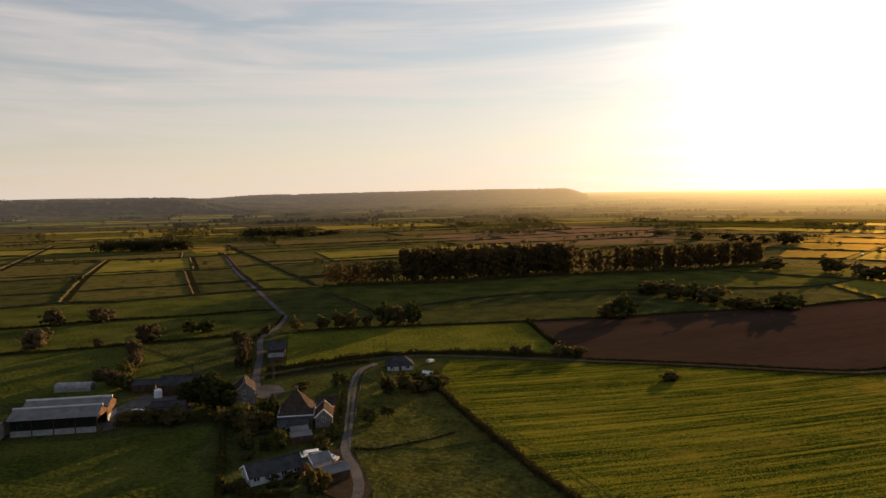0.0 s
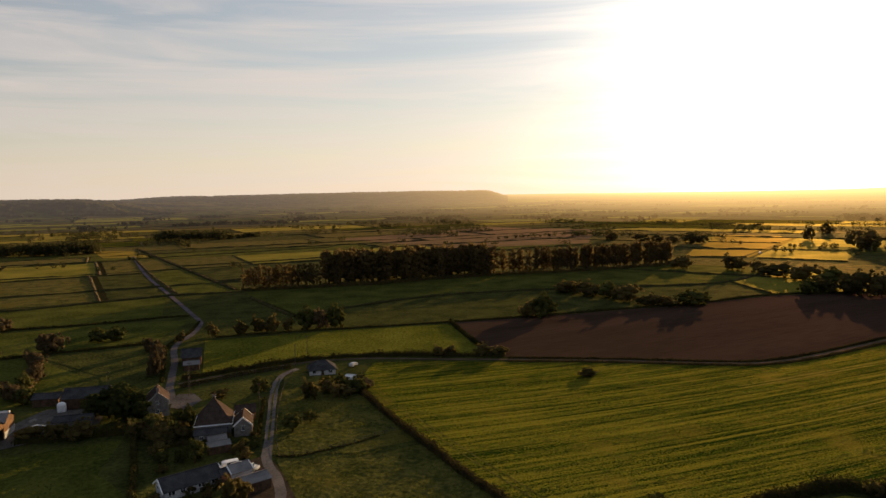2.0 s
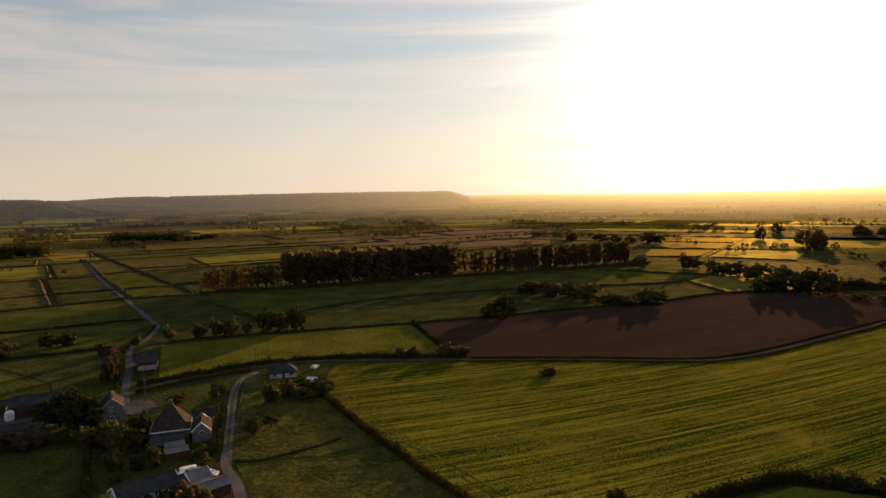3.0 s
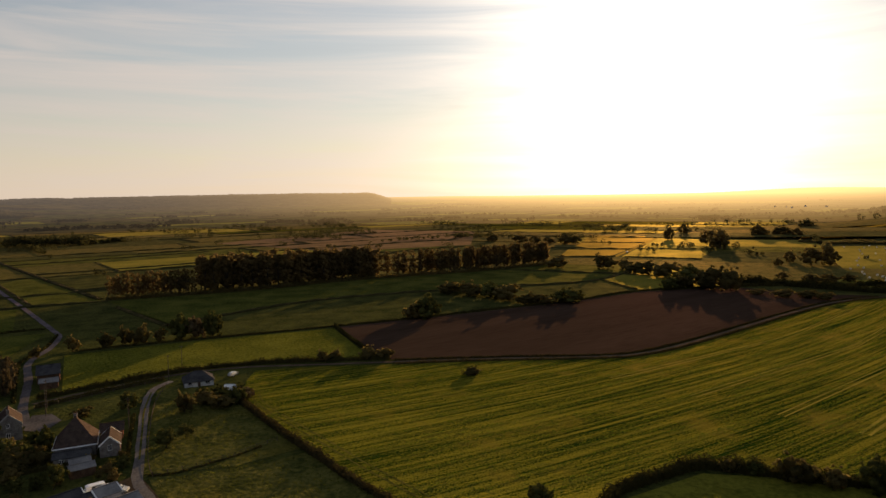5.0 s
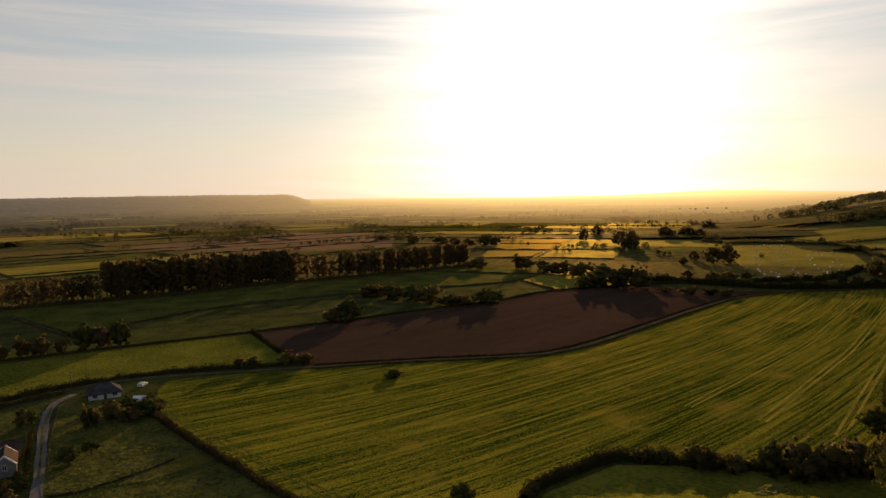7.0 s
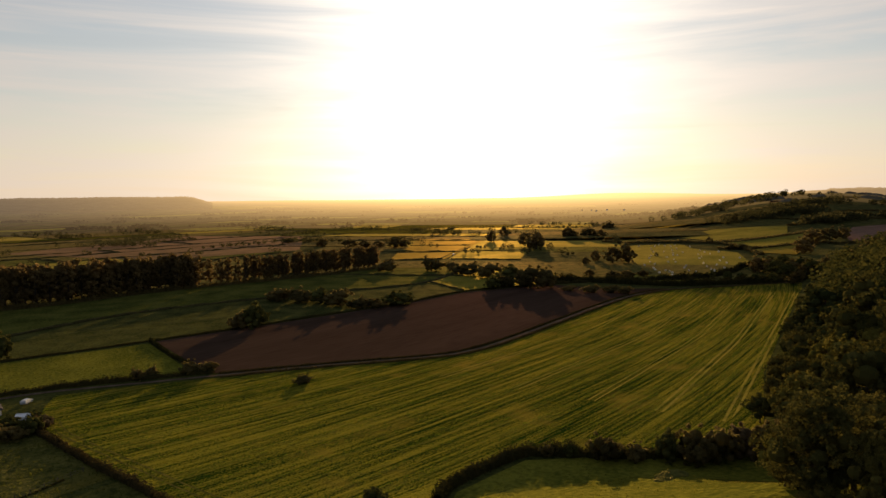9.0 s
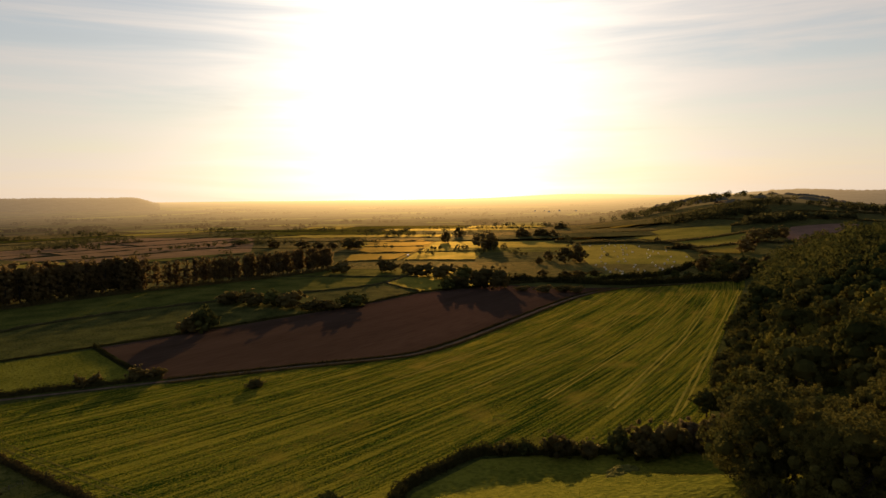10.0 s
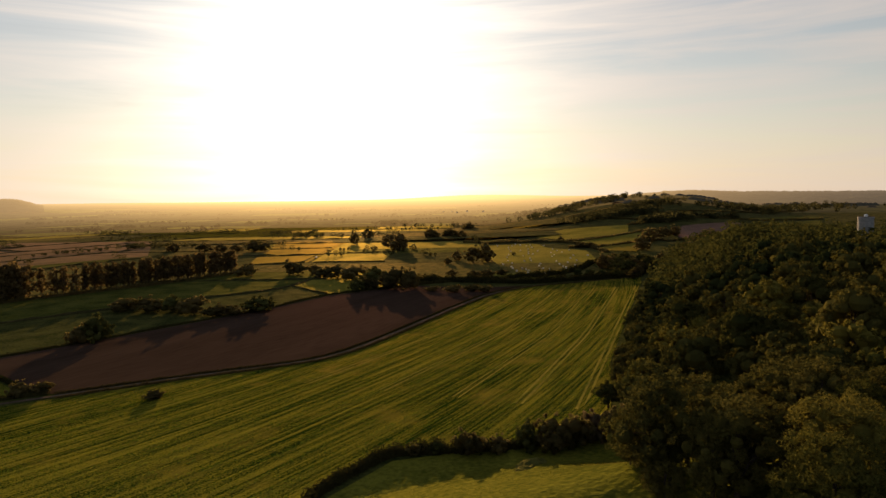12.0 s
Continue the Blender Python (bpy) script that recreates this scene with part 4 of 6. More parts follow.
# bushes and single trees that stand apart: x, y, height, width, pattern
HAW, ASH, RUST = 0, 1, 2
for x, y, tall, wide, k in (
        (72, 204, 2.3, 6, HAW), (86, 308, 10.5, 13, ASH), (79, 309, 7.5, 9, HAW), (-68, 292, 5.5, 5.5, HAW), (-56, 293, 6, 6, HAW), (-49, 296, 7, 6.5, HAW), (-43, 296, 7.2, 7, HAW), (-36, 298, 5.5, 5, HAW),
        (-28, 300, 9.5, 10, ASH), (-22, 302, 8.5, 8, RUST), (-15, 301, 10, 9, ASH), (26, 239, 4, 4.4, HAW), (31, 240, 3.8, 4, HAW), (43, 238, 4.2, 7, HAW), (49, 236, 3.6, 7, HAW),
        (-190, 312, 8, 10, RUST), (-172, 322, 7, 14, RUST), (-168, 262, 8, 12, RUST), (-126, 272, 8, 10, RUST), (-115, 290, 5.5, 9, ASH), (-108, 291, 5.5, 9, ASH), (-143, 264, 4, 4, RUST)):
    plant(BUSHES[k], x, y, tall / 5, (x * 37 + y * 11) % 360, "field bushes", wide=wide / 5.8 / (tall / 5))
for x, y, tall, wide, k in (
        (122, 383, 7, 15, HAW), (131, 371, 7.5, 15, HAW), (140, 360, 8, 14, ASH), (144, 346, 8.5, 14, HAW), (149, 331, 5, 9, HAW), (155, 328, 5.5, 13, HAW), (172, 325, 7.5, 15, ASH),
        (279, 466, 11, 15, HAW), (291, 452, 8, 11, HAW), (287, 423, 9, 19, HAW), (292, 401, 10, 19, HAW), (287, 369, 11, 18, ASH), (281, 340, 13, 18, HAW), (287, 330, 12, 13, HAW), (255, 347, 8, 11, ASH), (266, 348, 8, 11, HAW),
        (290, 311, 3, 8, HAW), (295, 296, 4.5, 9, HAW), (306, 290, 4, 9, HAW), (309, 281, 4, 8, HAW), (249, 488, 9, 15, HAW)):
    plant(BUSHES[k], x, y, tall / 5, (x * 37 + y * 11) % 360, "scrub along the meadow", wide=1.2 * wide / 5.8 / (tall / 5))
for x, y, tall, wide, k in (
        (420, 428, 6, 9, 0), (448, 445, 10, 12, 0), (441, 416, 15, 18, 1), (455, 410, 16, 18, 0), (357, 361, 5, 10, 0), (363, 344, 5, 12, 0), (367, 332, 6, 14, 1), (385, 334, 5, 12, 0),
        (534, 728, 16, 17, 0), (628, 823, 16, 18, 0), (514, 626, 18, 24, 1), (490, 580, 18, 26, 0), (540, 640, 17, 20, 0), (668, 717, 16, 28, 0), (694, 703, 15, 28, 1), (691, 676, 14, 18, 0), (852, 811, 16, 30, 0),
        (316, 806, 10, 20, 0), (339, 770, 10, 24, 1), (355, 760, 9, 20, 0), (368, 746, 8, 18, 0), (383, 725, 12, 26, 0), (389, 714, 11, 18, 1),
        (696, 501, 6, 10, 0), (630, 427, 6, 14, 0), (636, 416, 6, 15, 0), (474, 299, 12, 14, 0), (475, 287, 12, 17, 1), (467, 265, 11, 22, 0), (722, 389, 15, 24, 0), (758, 390, 15, 24, 1), (797, 395, 13, 20, 0), (639, 353, 14, 22, 0)):
    plant(FIELD_OAK[k], x, y, tall / 13, (x * 37 + y * 11) % 360, "hedgerow trees", wide=wide / 12.5 / (tall / 13))
# the farmyard and gardens
for x, y, tall, wide, proto in (
        (-108, 208, 5, 7, BUSHES[2]), (-102, 203, 5, 6, BUSHES[1]), (-116, 215, 4, 6.6, BUSHES[2]), (-120, 248, 6, 7, BUSHES[2]), (-111, 227, 6, 6, BUSHES[2]), (-109, 217, 5.5, 6, BUSHES[1]),
        (-86, 172, 3.2, 7, BUSHES[0]), (-79, 171, 3.9, 7, BUSHES[0]), (-73, 171, 4.3, 7, BUSHES[0]), (-59, 169, 4.2, 6.6, BUSHES[0]), (-52, 166, 4.5, 6.4, BUSHES[0]), (-47, 165, 3.4, 5, BUSHES[0]),
        (-40, 150, 5.3, 5.6, ORCHARD[0]), (-27, 128, 5.4, 5.4, BUSHES[0]), (-33, 198, 6, 5.8, ORCHARD[1]), (-18, 194, 5.6, 5, BUSHES[0]), (-20, 167, 4.6, 6, ORCHARD[0]), (-16, 173, 3.3, 5, ORCHARD[1]),
        (-14, 210, 2.4, 5.5, BUSHES[1]), (-9, 204, 4, 6.5, ORCHARD[0]), (-4, 198, 4.6, 6, BUSHES[1]), (-9, 195, 4, 7, BUSHES[0]), (-3, 207, 3.4, 4.7, BUSHES[1]), (-13, 201, 3.6, 6, BUSHES[0]), (-1, 203, 3.2, 5, BUSHES[2]),
        (-86, 265, 6, 4.6, BUSHES[2]), (-79, 250, 8, 4.6, BUSHES[2]), (-73, 229, 8.6, 5, BUSHES[2]), (-74, 238, 8, 4.4, BUSHES[2]), (-79, 284, 4.1, 3.7, BUSHES[0]), (-45, 200, 2.5, 5, BUSHES[0]),
        (-48, 152, 2.6, 3.4, BUSHES[1]), (-44, 153, 2.4, 3, BUSHES[1]), (-46, 146, 1.8, 2.6, BUSHES[0]), (-50, 157, 3, 4, BUSHES[0]), (-36, 163, 2.2, 3, BUSHES[0]), (-28, 158, 2.6, 3.4, BUSHES[1]), (-31, 156, 2.0, 3, BUSHES[0]), (-29, 151, 2.2, 3, BUSHES[0]), (-48, 176, 5, 5, BUSHES[1]), (-51, 178, 3.6, 5, BUSHES[1]), (-55, 171, 4.6, 6, BUSHES[1]), (-58, 174, 3.4, 6, BUSHES[1]), (-51, 168, 4.6, 6, BUSHES[1]), (-60, 170, 4, 6, BUSHES[1])):
    full = 5.8 if proto in BUSHES else 5.2
    plant(proto, x, y, tall / 5, (x * 37 + y * 11) % 360, "garden and farmyard shrubs", wide=wide / full / (tall / 5))
for x, y, tall, wide, k in ((-43, 131, 1.6, 2.6, 0), (-40.5, 132.5, 1.4, 2.2, 1), (-37, 134, 1.7, 2.8, 0), (-34, 135.5, 1.5, 2.4, 0), (-31.5, 136, 1.8, 2.4, 2), (-45.5, 128.5, 2, 3, 0), (-41, 128.5, 1.2, 2.4, 1), (-36.5, 131, 1.3, 2.6, 1), (-33, 132, 1.6, 2.4, 0),
                            (-31, 160, 1.5, 2.2, 1), (-29.5, 165, 1.4, 2.0, 0), (-32, 154, 1.6, 2.4, 0), (-30.5, 150.5, 1.8, 2.6, 1), (-43.5, 151, 2.2, 3, 1), (-40, 152.5, 2, 2.6, 0), (-50, 163, 2.6, 4, 0), (-54, 168, 3.2, 5, 0), (-56, 175, 3.4, 5, 0), (-50, 172, 3, 4.5, 0), (-46, 166, 2.6, 4, 0)):
    plant(BUSHES[k], x, y, tall / 5, (x * 37 + y * 11) % 360, "garden shrubs", wide=wide / 5.8 / (tall / 5), label="low garden shrub beside the houses")
for x, y, tall, wide in ((-72, 186, 9.1, 6.6), (-67, 183, 10.3, 8), (-63, 181, 9, 7), (-69, 190, 9.5, 8), (-76, 187, 7.5, 7)):
    plant(YEW, x, y, tall / 11, (x * 37) % 360, "dark trees by the farmyard", wide=wide / 6.8 / (tall / 11))
# hedge trees on the near paddock
for x, y, tall, wide, k in ((98, 112, 3, 3.9, 0), (102, 109, 3.1, 4.2, 1), (107, 103, 5.6, 7.3, 0), (113, 99, 3.8, 4.9, 0), (119, 95, 6.4, 6.8, 1), (123, 91, 7.2, 8.6, 0), (128, 88, 7.5, 8.7, 0), (134, 87, 7.1, 7, 2), (53, 111, 3.8, 6.5, 1), (139, 83, 8, 8, 0)):
    plant(BUSHES[k], x, y, tall / 5, (x * 37) % 360, "trees in the paddock hedge", wide=wide / 5.8 / (tall / 5))

# pairs of wheel lines through the crop: beside the wood, then fanning out with the rows
for away, bend in ((3.0, 0.0), (15.0, 0.10), (30.0, 0.18), (50.0, 0.26), (74.0, 0.32)):
    for side in (0.0, 1.9):
        line = []
        for u in np.linspace(6.0, 282.0 - away * 0.9, 12):
            lift_off = away + side + bend * max(0.0, 110.0 - u) * 0.55
            line.append((149 + 0.898 * u - 0.44 * lift_off, 97 + 0.44 * u + 0.898 * lift_off))
        strip("wheel_line", line, 0.8 if away < 20 else 0.5, WHEEL, "thin wheel line worn through the crop", "track", 0.14, 5.0)

# the headland track along the hedge
for side in (0.0, 2.0):
    strip("wheel_line", [(0.5 + side, 206), (2.2 + side, 194), (11.4 + side, 170), (17.5 + side, 155), (22.5 + side, 142), (27 + side, 132), (31 + side, 123), (42 + side, 100)], 0.45, VERGE, "worn wheel line along the edge of the crop", "track", 0.14, 5.0)

# hedges: line, height, width, words
for line, tall, wide, words in (
        ([(64, 106), (70, 111), (80, 114), (93, 116), (99, 113), (109, 104), (118, 98), (132, 91), (144, 86)], 2.8, 3.6, "unkempt field hedge round the small paddock"),
        ([(-4.5, 206), (-3, 199), (-0.9, 193), (1.7, 185), (6.1, 172), (10, 161), (13, 153.5), (16.1, 145), (19.3, 136), (22.4, 129), (29, 113), (38, 94)], 1.9, 2.4, "brown clipped hedge along the crop field"),
        ([(-62, 222), (-46, 231), (-23, 241), (-2, 243.5), (23, 240), (50, 234)], 2.1, 2.4, "dark clipped hedge along the lane"),
        ([(-60, 213), (-46, 223), (-28, 232)], 1.5, 1.8, "low dark hedge along the lane"),
        (beside(LANE_EAST, -2.6), 0.8, 1.5, "low brown hedge bank beside the lane"),
        (beside(LANE_EAST[:14], 2.4), 0.8, 1.4, "low brown hedge bank beside the lane"),
        ([(39, 303), (42, 270), (47, 236)], 1.6, 1.8, "dark hedge at the edge of the ploughed field"),
        ([(-66, 289), (-40, 294), (-11, 297), (39, 303.5)], 0.9, 1.4, "low dark hedge between fields"),
        ([(41, 304), (79, 309.5), (124, 319), (177, 329), (233, 348), (300, 343)], 1.1, 1.8, "rough hedge behind the ploughed field"),
        ([(-211, 304), (-195, 310), (-176, 321), (-131, 332), (-105, 343), (-92, 346)], 0.9, 1.5, "low dark hedge across pasture"),
        ([(-185, 250), (-175, 252), (-140, 263), (-130, 268), (-91, 281)], 1.2, 1.7, "dark hedge between two pastures"),
        ([(-132, 267), (-115, 239), (-110, 223), (-105, 205)], 3.2, 3.0, "tall rusty hedge running down to the barns"),
        ([(-88, 169), (-78, 170.5), (-66, 172), (-58, 172)], 2.4, 3.0, "dense dark hedge below the farmyard"),
        ([(-60, 170), (-54, 152), (-49, 136), (-45, 122)], 1.8, 1.8, "garden hedge beside the pasture"),
        ([(-53, 160), (-44, 162), (-38, 163)], 1.2, 1.4, "low clipped green garden hedge"),
        ([(-48, 131), (-40, 127), (-32, 127)], 1.3, 2.0, "shrubby hedge below the white bungalow"),
        ([(-31.5, 196), (-29, 172), (-27.5, 160)], 0.8, 1.2, "low hedge beside the drive"),
        ([(-22, 151), (-18, 150), (-12, 152), (-4, 156), (2, 160)], 0.5, 0.8, "overgrown fence line across the pasture"),
        ([(-82, 326), (-80, 300), (-82, 276), (-75, 246), (-68, 220)], 0.9, 1.2, "low hedge along the moor road"),
        ([(320, 358), (356, 292), (391, 272), (444, 252), (480, 262)], 4.6, 6, "dark overgrown hedge beyond the crop field"),
        ([(373, 316), (404, 302), (450, 306), (510, 328), (553, 322)], 4.2, 5, "dark overgrown hedge below the dotted pasture"),
        ([(300, 342), (330, 334), (356, 318), (374, 316)], 2.0, 3, "dark hedge beside the moor")):
    near = math.hypot(*line[0]) < 330
    hedge(line, tall, wide, words, RUST_LEAF if "rusty" in words else BANK_LEAF if "brown" in words else HEDGE_LEAF, 0.4 if near else 0.8, 17 if near else 8)
for line in ([(-82, 436), (-28, 441), (8, 447), (50, 466), (100, 478)], [(100, 479), (180, 490), (258, 514)]):
    hedge(line, 3.0, 5, "brambly undergrowth along the foot of the poplars", BUSH_LEAF, 0.7, 6)
for x, y, tall in ((430, 243, 7), (448, 250, 8), (466, 258, 9), (488, 266, 10), (508, 262, 10), (530, 252, 11), (552, 244, 11), (575, 262, 10), (600, 270, 11), (628, 280, 12), (655, 292, 12), (690, 300, 12), (720, 310, 12), (500, 284, 9), (524, 292, 8)):
    plant(FIELD_OAK[x % 2], x, y, tall / 13, (x * 37) % 360, "hedgerow trees", wide=1.35)
for x, y, tall in ((416, 296, 5), (418, 285, 6), (417, 274, 6), (419, 264, 6), (424, 256, 7), (452, 262, 11), (462, 276, 12), (474, 284, 12), (482, 298, 11), (500, 294, 12), (476, 256, 12), (492, 274, 12), (512, 300, 10)):
    plant(OAK_FAR[(x + y) % 2], x, y, tall / 13, (x * 37) % 360, "hedgerow trees", wide=1.4, label="dark broadleaf tree in an overgrown hedge")
for line in ([(916, 824), (1076, 742)], [(788, 645), (913, 675), (1007, 694), (966, 521)], [(683, 599), (684, 488), (753, 459), (857, 453)], [(626, 439), (655, 406), (737, 390), (746, 360), (946, 363)],
             [(530, 290), (561, 271), (898, 344)], [(893, 517), (1025, 495), (1138, 455), (1248, 350)], [(641, 623), (645, 580)], [(582, 535), (650, 580), (680, 480), (600, 372)], [(1000, 700), (1070, 740), (1250, 700), (1500, 720)], [(1100, 560), (1300, 520), (1500, 450)]):
    hedge(line, 3.2, 5, "overgrown hedge between hill fields", BUSH_LEAF, 1.5, 2.0)


def clumps(name, centres, size, leaves, leaf, mat, label, seed):
    """Many far trees in one sheet of leaf sprays."""
    rng = np.random.default_rng(seed)
    C = np.repeat(np.asarray(centres), leaves, axis=0)
    S = np.repeat(np.asarray(size), leaves)
    d = rng.normal(size=(len(C), 3))
    d /= np.linalg.norm(d, axis=1)[:, None]
    d *= rng.uniform(0.4, 1.0, (len(C), 1)) ** 0.4
    P = np.column_stack([C[:, 0] + d[:, 0] * S * 0.55, C[:, 1] + d[:, 1] * S * 0.55, land(C[:, 0], C[:, 1]) + S * (0.55 + 0.5 * d[:, 2])])
    ob = hang(name, card_mesh(name, cards(P, leaf, rng, d, 0.6)), mat)
    return tagged(ob, label, "trees", kind="stuff")


def far_trees():
    rng = np.random.default_rng(21)
    small, big, tall_c, tall_s = [], [], [], []
    for turn, lo, hi, v0 in ((20.5, -47, 19.5, 560), (-43, 19.5, 52.0, 640)):
        e1 = np.array([math.cos(radians(turn)), math.sin(radians(turn))])
        e2 = np.array([-e1[1], e1[0]])
        for _ in range(80):
            r = 560 * (3600 / 560) ** rng.uniform(0, 1) ** 0.8
            az = radians(rng.uniform(lo, hi))
            c = np.array([math.sin(az), math.cos(az)]) * r
            along = e1 if rng.uniform() < 0.72 else e2
            count = int(rng.integers(1, 3) if rng.uniform() < 0.45 else rng.integers(5, 20))
            if r < 900:
                count = min(count, 3)
            gap = rng.uniform(3, 11)
            for k in range(count):
                q = c + along * (k - count / 2) * gap * rng.uniform(0.8, 1.2) + rng.normal(size=2) * 1.5
                tall_c.append(q)
                tall_s.append(rng.uniform(2.6, 6.0) * (1 + r / 4000))
    # copses
    for _ in range(105):
        r = 950 * (3500 / 950) ** rng.uniform(0, 1)
        az = radians(rng.uniform(-47, 54))
        c = np.array([math.sin(az), math.cos(az)]) * r
        along = np.array([math.cos(az), -math.sin(az)])
        for k in range(int(rng.integers(8, 30))):
            tall_c.append(c + along * rng.normal() * 24 + rng.normal(size=2) * 8)
            tall_s.append(rng.uniform(5, 9))
    keep = [i for i, q in enumerate(tall_c) if not (-60 < q[0] - 0.28 * q[1] + 150 < 420 and q[1] < 560)]
    near = [i for i in keep if np.hypot(*tall_c[i]) < FAR]
    beyond = [i for i in keep if np.hypot(*tall_c[i]) >= FAR]
    clumps("far_hedgerow_trees", [tall_c[i] for i in near], [tall_s[i] for i in near], 56, 1.15, COPSE_LEAF, "scattered trees and hedgerows on the distant moor", 3)
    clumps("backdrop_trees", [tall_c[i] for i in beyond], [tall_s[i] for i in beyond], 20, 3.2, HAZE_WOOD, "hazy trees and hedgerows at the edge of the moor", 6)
    # two named copses on the moor, the wood below them and the hill woods
    groups = []
    for x0, y0, x1, y1, count, spread, size in ((-410, 770, -312, 784, 70, 7, 12.5), (-302, 1008, -212, 1012, 60, 8, 13), (-212, 1012, -180, 1075, 14, 5, 6),
                                                (930, 640, 1090, 600, 80, 16, 13), (1050, 640, 1290, 660, 90, 16, 12), (930, 505, 1010, 480, 50, 14, 11), (1000, 520, 1160, 460, 40, 8, 9), (1150, 900, 1500, 860, 120, 40, 12), (1300, 560, 1700, 470, 160, 50, 11)):
        for k in range(count):
            f = rng.uniform()
            groups.append((x0 + (x1 - x0) * f + rng.normal() * spread, y0 + (y1 - y0) * f + rng.normal() * spread, size * rng.uniform(0.75, 1.2)))
    clumps("copses", [g[:2] for g in groups], [g[2] for g in groups], 70, 2.2, COPSE_LEAF, "dark copses of broadleaf trees", 4)


far_trees()
clumps("far_wood", [g[:2] for g in FAR_WOOD], [g[2] for g in FAR_WOOD], 160, 1.7, OAK_LEAF, "close crowns at the far side of the hillside wood", 9)


def canopy(label, az0, az1, r0, r1, tall, cover, seed):
    """Woods on the far ridges: an uneven roof of tree tops."""
    rng = np.random.default_rng(seed)
    A = np.radians(np.arange(az0, az1, 0.11))
    R = np.arange(r0, r1, 16.0)
    aa, rr = np.meshgrid(A, R)
    X, Y = rr * np.sin(aa), rr * np.cos(aa)
    mask = wave(X, Y, 70, seed) + 0.5 * wave(X, Y, 27, seed + 3)
    h = tall * rng.uniform(0.6, 1.05, X.shape) * smooth((mask + cover) / 0.25)
    Z = land(X, Y) + h - 0.8
    n = len(A)
    V = np.stack([X, Y, Z], -1).reshape(-1, 3)
    F = [(i * n + j, i * n + j + 1, (i + 1) * n + j + 1, (i + 1) * n + j) for i in range(len(R) - 1) for j in range(n - 1) if h[i:i + 2, j:j + 2].max() > 1.0]
    me = raw("far_woods", V, F)
    me.polygons.foreach_set("use_smooth", [True] * len(me.polygons))
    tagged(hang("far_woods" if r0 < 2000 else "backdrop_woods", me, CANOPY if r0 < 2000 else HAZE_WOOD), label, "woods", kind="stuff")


# base colour paler than the nearer woods, standing in for haze
CANOPY = mottled("far_canopy", (0.072, 0.066, 0.044), (0.125, 0.108, 0.072), 0.03, 0.15, rough=0.95, bump=0.2, bump_size=1.0, spec=0.02)
canopy("brown-green woods on the long ridge", -24, 12.6, 3300, 4100, 11, 0.55, 1)
canopy("dark woods on the low ridge", -46, -15, 2620, 3250, 11, 0.45, 2)
canopy("woods and hedges on the far hills", 57, 84, 2950, 3800, 12, 0.25, 3)
canopy("woods and hedges on the near hills", 52, 84, 1500, 2300, 8, -0.5, 4)


def tufts(name, corners, count, tall, mat, label, seed, streaks=0.0):
    """Upright blades over a field; streaks thins them out along the bent rows."""
    rng = np.random.default_rng(seed)
    C = np.array(corners, float)
    lo, hi = C.min(0), C.max(0)
    P = rng.uniform(lo, hi, (int(count * (7 if streaks else 3.2)), 2))
    inside = np.zeros(len(P), bool)
    for a, b in zip(C, np.roll(C, -1, axis=0)):
        cross = (a[1] > P[:, 1]) != (b[1] > P[:, 1])
        with np.errstate(divide="ignore", invalid="ignore"):
            at = (b[0] - a[0]) * (P[:, 1] - a[1]) / (b[1] - a[1]) + a[0]
        inside ^= cross & (P[:, 0] < at)
    P = P[inside]
    if streaks:
        v = P[:, 1] - 0.15 * P[:, 0] - 0.00058 * P[:, 0] ** 2
        band = np.sin(v * 2.1 + 2.0 * np.sin(P[:, 0] * 0.05)) + np.sin(v * 0.83 + 1.3 * np.sin(P[:, 0] * 0.023 + 1)) + np.sin(v * 4.6 + np.sin(P[:, 0] * 0.11))
        band = band + 1.1 * np.sin(P[:, 0] * 0.21 + 2.2 * np.sin(v * 0.35)) * np.sin(P[:, 0] * 0.083 + v * 0.9)
        P = P[rng.uniform(-0.6, 0.6, len(P)) < band * streaks - 0.9]
    P = P[:count]
    n = len(P)
    z = land(P[:, 0], P[:, 1]) + 0.08
    ang = rng.uniform(0, math.pi, n)
    w = tall * rng.uniform(0.35, 0.8, n)
    h = tall * rng.uniform(0.5, 1.3, n)
    dx, dy = np.cos(ang) * w, np.sin(ang) * w
    tip = rng.normal(size=(n, 2)) * tall * 0.25
    V = np.empty((n, 4, 3))
    V[:, 0] = np.column_stack([P[:, 0] - dx * 0.5, P[:, 1] - dy * 0.5, z])
    V[:, 1] = np.column_stack([P[:, 0] + dx * 0.5, P[:, 1] + dy * 0.5, z])
    V[:, 2] = np.column_stack([P[:, 0] + dx * 0.6 + tip[:, 0], P[:, 1] + dy * 0.6 + tip[:, 1], z + h])
    V[:, 3] = np.column_stack([P[:, 0] - dx * 0.6 + tip[:, 0], P[:, 1] - dy * 0.6 + tip[:, 1], z + h * 0.85])
    return tagged(hang(name, card_mesh(name, V.reshape(-1, 3)), mat), label, "grass", kind="stuff")


tufts("crop_plants", CROP_EDGE, 60000, 0.26, CROP_LEAF, "young crop plants standing in rows", 31, 1.3)
tufts("pasture_grass", [(-22, 222), (-26, 178), (-22, 150), (-15, 126), (-5, 90), (30, 85), (38, 94), (23, 125), (11, 156), (-3, 208)], 11000, 0.24, GRASS_BLADE, "tussocky grass of the rough pasture", 32)
tufts("pasture_grass", [(-62, 147), (-46, 126), (-42, 90), (-110, 95), (-125, 150), (-90, 162), (-64, 168)], 8000, 0.24, GRASS_BLADE, "lush grass in front of the barns", 33)
tufts("pasture_grass", [(92, 112), (70, 106), (60, 70), (140, 70), (138, 86), (116, 95)], 7000, 0.24, GRASS_BLADE, "grass of the small paddock", 34)
